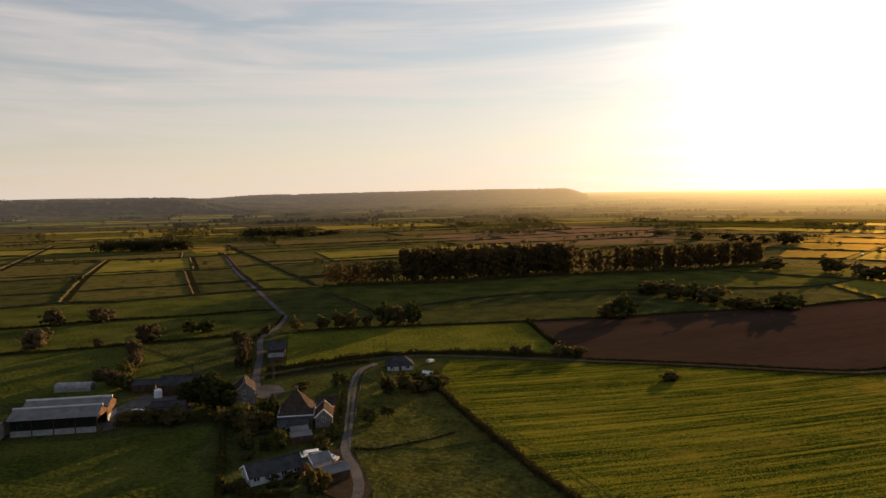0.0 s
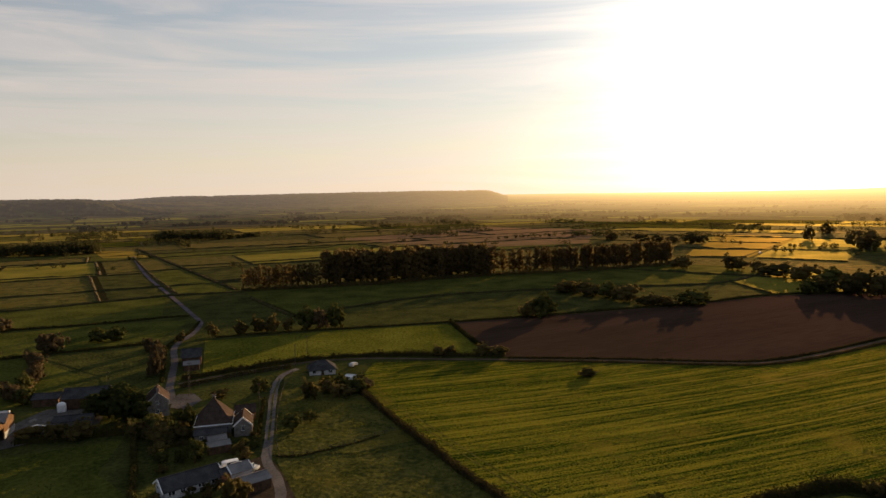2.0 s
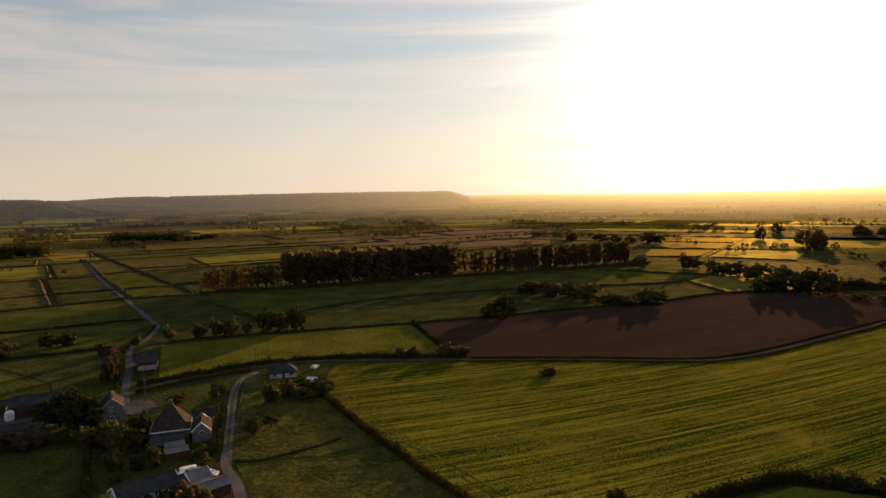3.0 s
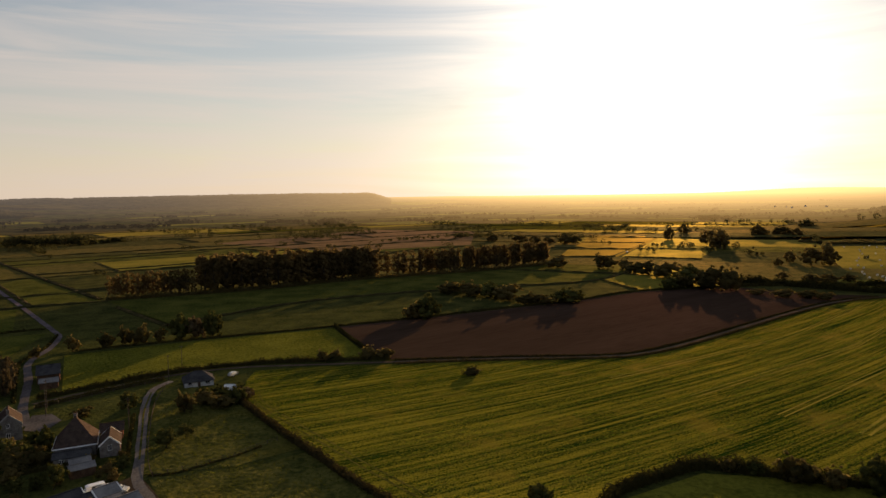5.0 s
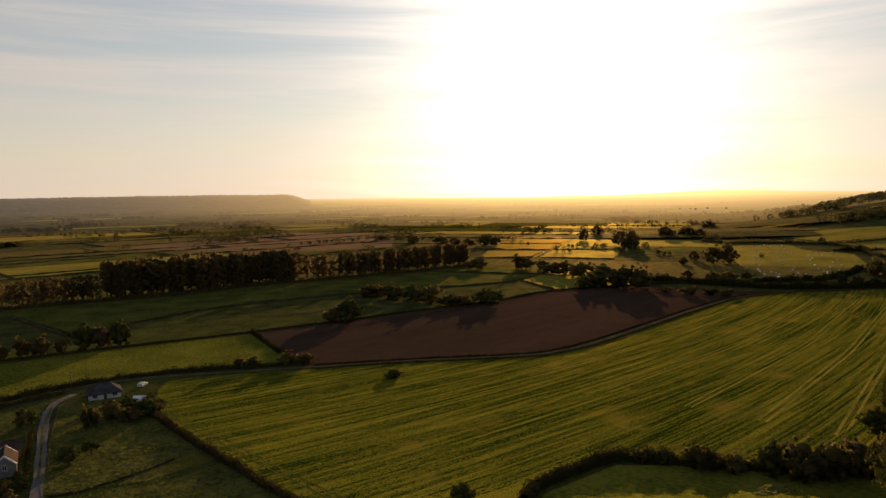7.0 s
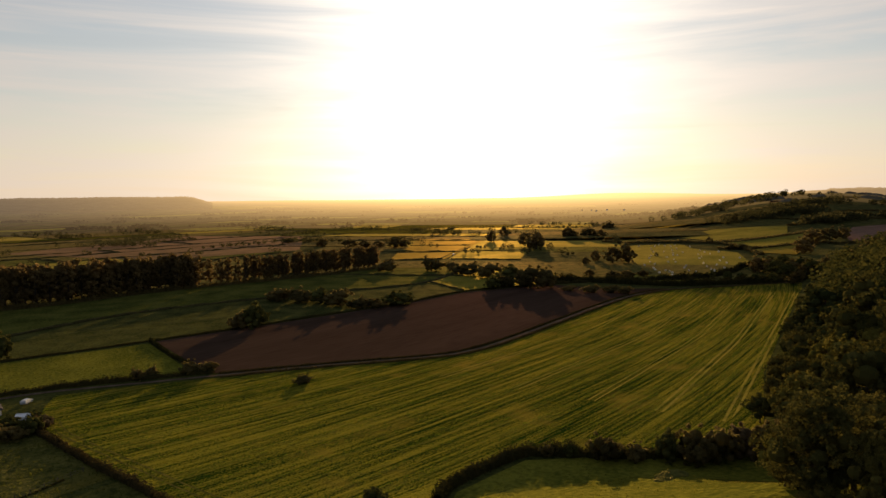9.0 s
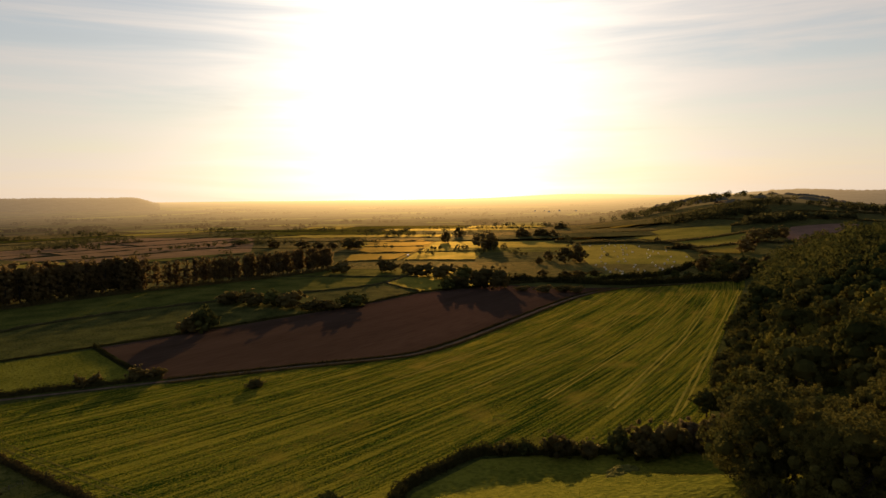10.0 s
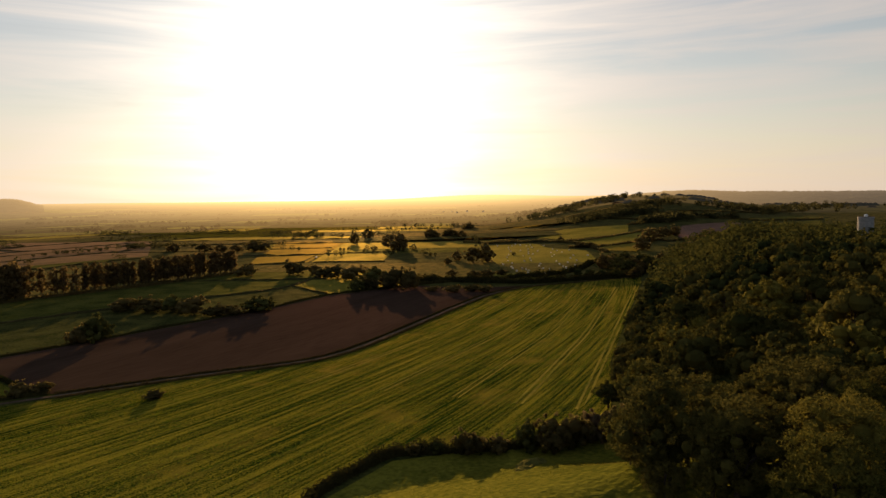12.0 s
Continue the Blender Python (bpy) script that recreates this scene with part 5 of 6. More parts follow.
tufts("pasture_grass", [(-69, 283), (-57, 229), (-23, 241), (44, 239), (38, 299), (-11, 295)], 5000, 0.26, GRASS_BLADE, "grass of the bright pasture", 35)


# ---- buildings ----
SLATE = mottled("dark_slate", (0.030, 0.030, 0.033), (0.070, 0.068, 0.068), 0.6, 6.0, rough=0.6, bump=0.4, bump_size=0.03)
TILE = mottled("clay_tile", (0.11, 0.055, 0.035), (0.21, 0.11, 0.07), 0.8, 6.0, rough=0.8, bump=0.5, bump_size=0.04)
SHEET = mottled("cement_sheet", (0.13, 0.127, 0.125), (0.22, 0.212, 0.205), 0.4, 4.0, rough=0.75, bump=0.2, bump_size=0.03)
DARK_TILE = mottled("brown_tile", (0.036, 0.027, 0.023), (0.078, 0.056, 0.045), 0.8, 6.0, rough=0.85, bump=0.5, bump_size=0.04)
GABLE = mottled("weathered_boards", (0.085, 0.052, 0.032), (0.15, 0.092, 0.056), 0.7, 5.0, rough=0.9, bump=0.3, bump_size=0.02)
OPENING_SHADE = mottled("opening_shade", (0.012, 0.012, 0.011), (0.030, 0.029, 0.026), 1.5, 8.0, rough=0.9, bump=0.4, bump_size=0.03)
STONE = mottled("grey_stone", (0.11, 0.10, 0.09), (0.24, 0.22, 0.195), 1.2, 5.0, rough=0.9, bump=0.7, bump_size=0.06)
RENDER_WHITE = mottled("white_render", (0.38, 0.38, 0.38), (0.58, 0.58, 0.57), 0.5, 5.0, rough=0.85, bump=0.2, bump_size=0.02)
BRICK = mottled("orange_brick", (0.24, 0.09, 0.045), (0.38, 0.16, 0.08), 2.0, 8.0, rough=0.9, bump=0.4, bump_size=0.02)
TIMBER = mottled("brown_boards", (0.055, 0.034, 0.022), (0.12, 0.075, 0.048), 1.0, 6.0, rough=0.8, bump=0.3, bump_size=0.02)
CONCRETE = mottled("yard_concrete", (0.06, 0.053, 0.046), (0.125, 0.113, 0.10), 0.4, 3.0, rough=0.9, bump=0.3, bump_size=0.04)
PANEL = mottled("concrete_panel", (0.20, 0.20, 0.19), (0.33, 0.32, 0.30), 0.8, 4.0, rough=0.9, bump=0.2, bump_size=0.02)
WHITE_PAINT = mottled("white_paint", (0.68, 0.68, 0.67), (0.80, 0.80, 0.79), 1.5, 8.0, rough=0.5, bump=0.05, bump_size=0.01)
CAR_WHITE = mottled("white_car_paint", (0.72, 0.72, 0.72), (0.80, 0.80, 0.80), 1.0, 8.0, rough=0.25, bump=0, spec=0.5)
CAR_SILVER = mottled("silver_car_paint", (0.30, 0.31, 0.32), (0.38, 0.39, 0.40), 1.0, 8.0, rough=0.25, bump=0, spec=0.5)
RUBBER = mottled("tyre_rubber", (0.015, 0.015, 0.015), (0.03, 0.03, 0.03), 4.0, 20.0, rough=0.9, bump=0)
POLE_WOOD = mottled("weathered_pole", (0.05, 0.04, 0.03), (0.11, 0.09, 0.07), 2.0, 10.0, rough=0.9, bump=0.3, bump_size=0.02)
GLASS, _nt, _b = material("window_glass")
_b.inputs["Base Color"].default_value = (0.02, 0.022, 0.025, 1)
_b.inputs["Roughness"].default_value = 0.06
STAND_IN_WHITE = mottled("stand_in_white", (0.70, 0.64, 0.52), (0.84, 0.79, 0.68), 2.0, 8.0, rough=0.7, bump=0.3, bump_size=0.03, spec=0.1)


def block(bm, x0, x1, y0, y1, z0, z1, bevel=0.0):
    vs = [bm.verts.new((x, y, z)) for z in (z0, z1) for x, y in ((x0, y0), (x1, y0), (x1, y1), (x0, y1))]
    fs = [bm.faces.new([vs[i] for i in f]) for f in ((3, 2, 1, 0), (4, 5, 6, 7), (0, 1, 5, 4), (1, 2, 6, 5), (2, 3, 7, 6), (3, 0, 4, 7))]
    if bevel:
        es = {e for f in fs for e in f.edges}
        bmesh.ops.bevel(bm, geom=list(es), offset=bevel, segments=2, affect="EDGES")


def plate(bm, corners, thick):
    """A slab below the plane of its corners."""
    c = [Vector(p) for p in corners]
    n = (c[1] - c[0]).cross(c[2] - c[0]).normalized()
    if n.z < 0:
        n = -n
    top = [bm.verts.new(p) for p in c]
    low = [bm.verts.new(p - n * thick) for p in c]
    bm.faces.new(top)
    bm.faces.new(low[::-1])
    k = len(c)
    for i in range(k):
        bm.faces.new((top[i], low[i], low[(i + 1) % k], top[(i + 1) % k]))
    bmesh.ops.recalc_face_normals(bm, faces=bm.faces[:])


def stand(ob, x, y, turn):
    ob.matrix_basis = pose(x, y, float(land(x, y)) - 0.02, 0, 0, turn)


def add_window(house, x, y, z, w, h, face, label=""):
    """A window in a wall; face 'x' or 'y' is the axis it looks along, with a sign."""
    sign = -1 if face[0] == "-" else 1
    bm, glass, sill = bmesh.new(), bmesh.new(), bmesh.new()
    t, d = 0.07, 0.06

    def put(b, u0, u1, z0, z1, d0, d1):
        if face[1] == "y":
            block(b, x + u0, x + u1, min(y + sign * d0, y + sign * d1), max(y + sign * d0, y + sign * d1), z + z0, z + z1)
        else:
            block(b, min(x + sign * d0, x + sign * d1), max(x + sign * d0, x + sign * d1), y + u0, y + u1, z + z0, z + z1)
    put(bm, -w / 2, w / 2, h - t, h, -0.05, d)
    put(bm, -w / 2, w / 2, 0, t, -0.05, d)
    for u in (-w / 2, -t / 2, w / 2 - t):
        put(bm, u, u + t, t, h - t, -0.05, d)
    frame_ob = part("window", bm, WHITE_PAINT, house, "white-framed window")
    put(glass, -w / 2 + t, w / 2 - t, t, h - t, -0.02, 0.025)
    part("pane", glass, GLASS, frame_ob, "dark glass pane")
    put(sill, -w / 2 - 0.08, w / 2 + 0.08, -0.09, 0, -0.05, 0.12)
    part("sill", sill, STONE, frame_ob, "stone sill")


def gabled(name, x, y, turn, length, depth, eave, ridge, wall, roof, label, hip=0.0, over=0.35, fascia=None, chimneys=(), windows=(), doors=(), category="house", open_front=False, verge=None):
    """A house or shed with a pitched roof, its ridge along its own x. Windows and doors: side, place along it, height of sill, width, height."""
    top = new(name)
    L, D = length / 2, depth / 2
    if not open_front:
        bm = bmesh.new()
        block(bm, -L, L, -D, D, -0.3, eave)
        if not hip:
            for s in (-1, 1):
                a = [bm.verts.new((s * L - s * k, yy, zz)) for k in (0, 0.3) for yy, zz in ((-D, eave), (D, eave), (0, ridge))]
                bm.faces.new(a[:3]), bm.faces.new(a[3:])
                for i in range(3):
                    bm.faces.new((a[i], a[(i + 1) % 3], a[3 + (i + 1) % 3], a[3 + i]))
            bmesh.ops.recalc_face_normals(bm, faces=bm.faces[:])
        part("wall", bm, wall, top)
    rise = (ridge - eave) / D
    ze = eave - over * rise + 0.12
    zr = ridge + 0.12
    X = L - hip if hip else L + over
    bm = bmesh.new()
    E = L + over
    for s in (-1, 1):
        plate(bm, [(-E, s * (D + over), ze), (E, s * (D + over), ze), (X, 0, zr), (-X, 0, zr)], 0.14)
        if hip:
            plate(bm, [(s * E, -D - over, ze), (s * E, D + over, ze), (s * X, 0, zr)], 0.14)
    r_ob = part("roof", bm, roof, top)
    bm = bmesh.new()
    tube(bm, [Vector((-X, 0, zr + 0.02)), Vector((X, 0, zr + 0.02))] if X > 0.2 else [Vector((-0.2, 0, zr)), Vector((0.2, 0, zr))], [0.14, 0.14], 6)
    part("ridge_tiles", bm, roof, r_ob)
    if fascia:
        for s in (-1, 1):
            bm = bmesh.new()
            block(bm, -E, E, s * (D + over) - 0.03 + s * 0.03, s * (D + over) + 0.03 + s * 0.03, ze - 0.28, ze + 0.02)
            part("fascia", bm, fascia, r_ob, "white painted eaves board")
        if hip:
            for s in (-1, 1):
                bm = bmesh.new()
                block(bm, s * E - 0.03 + s * 0.03, s * E + 0.03 + s * 0.03, -D - over, D + over, ze - 0.28, ze + 0.02)
                part("fascia", bm, fascia, r_ob, "white painted eaves board")
    if verge:
        for sx in (-1, 1):
            bm = bmesh.new()
            for s in (-1, 1):
                plate(bm, [(sx * (E + 0.03) - 0.09, s * (D + over), ze + 0.03), (sx * (E + 0.03) + 0.09, s * (D + over), ze + 0.03), (sx * (E + 0.03) + 0.09, 0, zr + 0.03), (sx * (E + 0.03) - 0.09, 0, zr + 0.03)], 0.3)
            part("bargeboard", bm, verge, r_ob, "pale bargeboards")
    for cx, cy, ch in chimneys:
        bm = bmesh.new()
        block(bm, cx - 0.4, cx + 0.4, cy - 0.3, cy + 0.3, eave, ch)
        block(bm, cx - 0.47, cx + 0.47, cy - 0.37, cy + 0.37, ch, ch + 0.16)
        c = part("chimney", bm, BRICK if wall is not STONE else STONE, top)
        for px_ in (-0.18, 0.18):
            bm = bmesh.new()
            tube(bm, [Vector((cx + px_, cy, ch + 0.1)), Vector((cx + px_, cy, ch + 0.55))], [0.13, 0.1], 8)
            part("chimney_pot", bm, TILE, c, "clay chimney pot")
    for side, u, z, w, h in windows:
        if side in ("-y", "+y"):
            add_window(top, u, D if side == "+y" else -D, z, w, h, side)
        else:
            add_window(top, L if side == "+x" else -L, u, z, w, h, side)
    for side, u, w, h, mat in doors:
        bm = bmesh.new()
        if side in ("-y", "+y"):
            s = 1 if side == "+y" else -1
            block(bm, u - w / 2, u + w / 2, min(s * D, s * (D + 0.06)), max(s * D, s * (D + 0.06)), 0, h)
        else:
            s = 1 if side == "+x" else -1
            block(bm, min(s * L, s * (L + 0.06)), max(s * L, s * (L + 0.06)), u - w / 2, u + w / 2, 0, h)
        part("door", bm, mat, top)
    stand(top, x, y, turn)
    return tagged(top, label, category)


# old farmhouse with a hipped slate roof, a lower front range and a stone wing
gabled("farmhouse", -40.2, 171, 8, 8.6, 8.8, 3.5, 8.8, STONE, DARK_TILE, "stone farmhouse with a steep dark hipped roof and white eaves", hip=4.2, fascia=WHITE_PAINT,
       chimneys=((0.0, 0.6, 9.3),), windows=(("-y", -2.6, 0.9, 1.0, 1.4), ("-y", 2.6, 0.9, 1.0, 1.4), ("+x", -2, 0.9, 1.0, 1.3), ("+x", 2, 0.9, 1.0, 1.3)))
gabled("farmhouse_range", -39.8, 164.6, 8, 7.4, 3.6, 2.0, 2.8, STONE, SLATE, "low slate-roofed range against the farmhouse front", over=0.3, windows=(("-y", -2.0, 0.7, 1.0, 1.0), ("-y", 1.8, 0.7, 1.0, 1.0)), category="house")
gabled("farmhouse_wing", -32.6, 169.2, 98, 7.0, 4.4, 3.0, 5.0, STONE, DARK_TILE, "stone cottage wing with a brown tiled gable roof", over=0.25, verge=WHITE_PAINT,
       windows=(("-x", 0.0, 1.5, 0.9, 1.4), ("-y", 1.5, 1.4, 0.8, 1.0)), doors=(("-y", -1.2, 0.9, 2.0, TIMBER),))
gabled("brick_outhouse", -34.0, 179.5, 8, 5.0, 4, 2.4, 3.8, BRICK, DARK_TILE, "small brick outhouse behind the farmhouse", doors=(("-y", 0.5, 0.9, 2.0, TIMBER),), category="outhouse")
gabled("stone_cottage", -59.6, 188.6, 107, 8.0, 5.6, 4.4, 7.0, STONE, DARK_TILE, "stone cottage with a brown tiled roof and gable to the pasture", over=0.2, verge=PANEL,
       chimneys=((-3.5, 0, 7.9),), windows=(("-x", 0.2, 3.5, 0.8, 1.0), ("-x", 0.2, 1.0, 0.9, 1.1), ("-y", -2, 2.6, 0.8, 1.0), ("-y", 2, 2.6, 0.8, 1.0)))
# white bungalow by the drive
gabled("bungalow", -37.9, 136.7, 33, 11.6, 6.0, 2.0, 3.7, RENDER_WHITE, SLATE, "long white bungalow with a dark roof and shrubs in front", over=0.4, verge=WHITE_PAINT,
       windows=(("-y", -4.4, 0.9, 1.4, 1.1), ("-y", -2.2, 0.9, 1.0, 1.1), ("-y", 1.5, 0.9, 1.3, 1.1), ("-y", 4.3, 0.9, 1.3, 1.1), ("-x", 1.5, 0.9, 1.2, 1.1)), doors=(("-y", -0.3, 0.9, 2.0, WHITE_PAINT),))
gabled("brick_porch", -31.3, 138.9, 33, 2.2, 3.4, 2.3, 2.9, BRICK, SLATE, "orange brick porch at the end of the bungalow", over=0.15, category="porch")
gabled("garage", -28.7, 140.6, 33, 4.4, 5.2, 2.2, 3.2, RENDER_WHITE, SHEET, "small garage with a grey sheet roof and white edges", over=0.2, verge=WHITE_PAINT, doors=(("+x", 0, 2.4, 1.9, WHITE_PAINT),), category="garage")
gabled("timber_garage", -24.4, 134.6, 33, 5.6, 4.6, 2.3, 3.1, TIMBER, SHEET, "brown boarded garage with a grey roof", over=0.25, doors=(("-y", -1.5, 2.3, 2.0, TIMBER), ("-y", 1.5, 2.3, 2.0, TIMBER)), category="garage")
gabled("garden_shed", -36.2, 156.6, 20, 5.0, 3.6, 1.9, 2.5, TIMBER, SHEET, "garden shed with a low grey sheet roof", over=0.2, category="shed")
gabled("garden_shed", -37.4, 160.4, 20, 4.2, 3.0, 1.9, 2.4, TIMBER, SHEET, "garden shed with a low grey sheet roof", over=0.2, category="shed")
# bungalow where the drive meets the lane
gabled("bungalow", -16.2, 224, 8, 8.8, 7.4, 1.9, 4.2, RENDER_WHITE, SLATE, "small white bungalow with a dark hipped roof by the lane", hip=2.9, over=0.5,
       windows=(("-y", -2.8, 0.7, 1.2, 0.9), ("-y", 2.6, 0.7, 1.4, 0.9), ("+x", 0, 0.7, 1.2, 0.9)), doors=(("-y", 0, 0.9, 1.75, TIMBER),))
gabled("white_shed", -5.6, 210, -20, 4.0, 2.6, 1.9, 2.4, WHITE_PAINT, WHITE_PAINT, "small white shed among garden shrubs", over=0.1, category="shed")
gabled("roadside_barn", -65, 246, 12, 6.5, 9, 3.0, 5.2, TIMBER, SLATE, "dark roofed barn beside the moor road", category="barn", doors=(("-y", 0, 2.4, 2.4, TIMBER),))
gabled("roadside_shed", -62.5, 236, 12, 5, 4, 2.2, 3.0, TIMBER, SHEET, "low grey-roofed shed beside the moor road", category="shed")


def sheet_barn():
    """Twin-span cattle barn, open at the front above concrete panels."""
    top = new("cattle_barn")
    L, span, eave, ridge = 10.6, 7.4, 4.4, 6.2
    for s in range(2):
        y0 = s * span
        bm = bmesh.new()
        n = 60
        for side in (0, 1):
            ya, yb = (y0 - 0.4, y0 + span / 2) if side == 0 else (y0 + span + (0.4 if s else 0.0), y0 + span / 2)
            rows = []
            for i in range(n + 1):
                x = -L - 0.4 + (2 * L + 0.8) * i / n
                up = 0.05 if i % 2 else 0.0
                rows.append([bm.verts.new((x, ya, eave - 0.1 + up)), bm.verts.new((x, yb, ridge + up)), bm.verts.new((x, yb, ridge + up - 0.05)), bm.verts.new((x, ya, eave - 0.15 + up))])
            for a, b in zip(rows, rows[1:]):
                for k in range(4):
                    bm.faces.new((a[k], a[(k + 1) % 4], b[(k + 1) % 4], b[k]))
        bmesh.ops.recalc_face_normals(bm, faces=bm.faces[:])
        roof = part("roof", bm, SHEET, top, "grey corrugated cement roof")
        # thick white capping stands in for sunlight glinting along the ridge
        bm = bmesh.new()
        tube(bm, [Vector((-L - 0.4, y0 + span / 2, ridge + 0.06)), Vector((L + 0.4, y0 + span / 2, ridge + 0.06))], [0.34, 0.34], 6)
        part("ridge_cap", bm, RENDER_WHITE, roof, "ridge capping, white in place of a sun glint")
        for sx in (-1, 1):
            bm = bmesh.new()
            x0 = sx * L
            c = [(x0, y0 + 0.05, 1.9), (x0, y0 + span - 0.05, 1.9), (x0, y0 + span - 0.05, eave - 0.2), (x0, y0 + span / 2, ridge - 0.1), (x0, y0 + 0.05, eave - 0.2)]
            if s == 0 and sx == 1:
                c[0], c[1] = (x0, y0 + 0.05, 3.3), (x0, y0 + span - 0.05, 3.3)
            a = [bm.verts.new(p) for p in c]
            b = [bm.verts.new((p[0] - sx * 0.1, p[1], p[2])) for p in c]
            bm.faces.new(a), bm.faces.new(b)
            for i in range(5):
                bm.faces.new((a[i], a[(i + 1) % 5], b[(i + 1) % 5], b[i]))
            bmesh.ops.recalc_face_normals(bm, faces=bm.faces[:])
            part("gable", bm, GABLE, top, "pale sheeted gable end")
            bm = bmesh.new()
            if not (s == 0 and sx == 1):
                block(bm, x0 - 0.1, x0 + 0.1, y0 + 0.1, y0 + span - 0.1, 0, 1.9)
                part("wall_panel", bm, PANEL, top, "concrete wall panel")
            else:
                bm.free()
    for i in range(5):
        x = -L + 0.15 + i * (2 * L - 0.3) / 4
        for y in (0, span, 2 * span):
            bm = bmesh.new()
            block(bm, x - 0.1, x + 0.1, y + 0.02, y + 0.22, 0, eave - 0.2)
            part("post", bm, TIMBER, top, "dark barn post")
        if i < 4:
            bm = bmesh.new()
            block(bm, x + 0.2, x - 0.2 + (2 * L - 0.3) / 4, -0.12, 0.08, 0, 1.5)
            part("wall_panel", bm, PANEL, top, "pale concrete wall panel")
            # near-black slats added to darken the opening above the panels
            bm = bmesh.new()
            step = (2 * L - 0.3) / 4
            for k in range(26):
                u = x + 0.1 + (step - 0.2) * k / 26
                block(bm, u, u + 0.15, 0.26, 0.30, 1.35, eave - 0.25)
            part("front_boarding", bm, OPENING_SHADE, top, "dark slats added for the shade inside the open front")
            bm = bmesh.new()
            block(bm, x + 0.2, x - 0.2 + (2 * L - 0.3) / 4, 2 * span - 0.08, 2 * span + 0.08, 0, eave - 0.2)
            part("wall_panel", bm, TIMBER, top, "boarded back wall")
    bm = bmesh.new()
    block(bm, -L, L, 0.3, 2 * span - 0.2, -0.2, 0.06)
    part("floor_slab", bm, CONCRETE, top)
    stand(top, -101.6, 163.6, 9)
    tagged(top, "twin-span grey cattle barn with open front and concrete panels", "barn")


sheet_barn()
gabled("lean_to_shed", -119.5, 160.6, 9, 12, 9, 2.8, 4.2, PANEL, SHEET, "low grey-roofed shed adjoining the cattle barn", category="shed")


def arched_shed(x, y, turn):
    top = new("arched_shed")
    R, L, n = 2.0, 5.6, 48
    bm = bmesh.new()
    rows = []
    for i in range(n + 1):
        u = -L + 2 * L * i / n
        r = R + (0.10 if i % 4 > 1 else 0.0)
        rows.append([bm.verts.new((u, math.cos(a) * r, 1.0 + math.sin(a) * r * 0.8)) for a in np.linspace(0, math.pi, 15)])
    for a, b in zip(rows, rows[1:]):
        for k in range(14):
            bm.faces.new((a[k], a[k + 1], b[k + 1], b[k]))
    bmesh.ops.solidify(bm, geom=bm.faces[:], thickness=0.06)
    part("roof", bm, RENDER_WHITE, top, "pale curved corrugated roof")
    bm = bmesh.new()
    for s in (-1, 1):
        block(bm, -L, L, s * (R - 0.05) - 0.1, s * (R - 0.05) + 0.1, -0.1, 1.05)
    part("wall", bm, PANEL, top)
    for s in (-1, 1):
        bm = bmesh.new()
        ring = [(s * (L - 0.15), math.cos(a) * (R - 0.1), max(0, 1.0 + math.sin(a) * (R - 0.1) * 0.8)) for a in np.linspace(0, math.pi, 13)] + [(s * (L - 0.15), -R + 0.1, 0), (s * (L - 0.15), R - 0.1, 0)]
        f = bm.faces.new([bm.verts.new(p) for p in ring])
        bmesh.ops.solidify(bm, geom=[f], thickness=0.08)
        part("end_wall", bm, SHEET, top)
    stand(top, x, y, turn)
    tagged(top, "long arched shed with pale ribbed curved roof", "shed")


arched_shed(-118.2, 203, 4)
gabled("dark_barn", -82.5, 199, 5, 12, 7, 3.4, 5.4, TIMBER, SLATE, "dark boarded barn across the farmyard", category="barn", doors=(("-y", -3, 2.6, 2.6, TIMBER), ("-y", 2.5, 2.6, 2.6, TIMBER)))
gabled("yard_shed", -95, 202, 5, 7, 5, 2.4, 3.4, TIMBER, SLATE, "low dark shed beside the farmyard", category="shed")
gabled("yard_shed", -79, 181, 8, 9, 4, 2.0, 2.9, STONE, SLATE, "low stone shed in the farmyard", category="shed")


def lathe(name, profile, mat, parent, label="", sides=20):
    bm = bmesh.new()
    rows = [[bm.verts.new((r * math.cos(k * math.tau / sides), r * math.sin(k * math.tau / sides), z)) for k in range(sides)] for r, z in profile]
    for a, b in zip(rows, rows[1:]):
        for k in range(sides):
            bm.faces.new((a[k], a[(k + 1) % sides], b[(k + 1) % sides], b[k]))
    bm.faces.new(rows[0][::-1]), bm.faces.new(rows[-1])
    return part(name, bm, mat, parent, label)


def tank():
    top = new("storage_tank")
    lathe("vessel", [(1.15, 0.2), (1.2, 0.4), (1.2, 2.3), (0.9, 2.75), (0.35, 2.9), (0.33, 3.0)], WHITE_PAINT, top)
    lathe("base", [(1.35, -0.1), (1.35, 0.2)], CONCRETE, top)
    stand(top, -87.6, 193.5, 0)
    tagged(top, "white round storage tank in the farmyard", "tank")


tank()


def water_tower():
    top = new("round_tower")
    lathe("shaft", [(4.1, -1), (4.1, 19.5), (4.3, 19.6), (4.3, 20.4), (4.0, 20.5)], PANEL, top, "", 32)
    lathe("top_slab", [(3.8, 20.4), (3.8, 20.7)], CONCRETE, top, "", 32)
    lathe("lantern", [(1.0, 20.6), (1.0, 21.6), (0.8, 21.9), (0.2, 22.0)], WHITE_PAINT, top, "small white cap")
    stand(top, 440, 101, 0)
    tagged(top, "round pale tower rising above the wood", "tower")


water_tower()

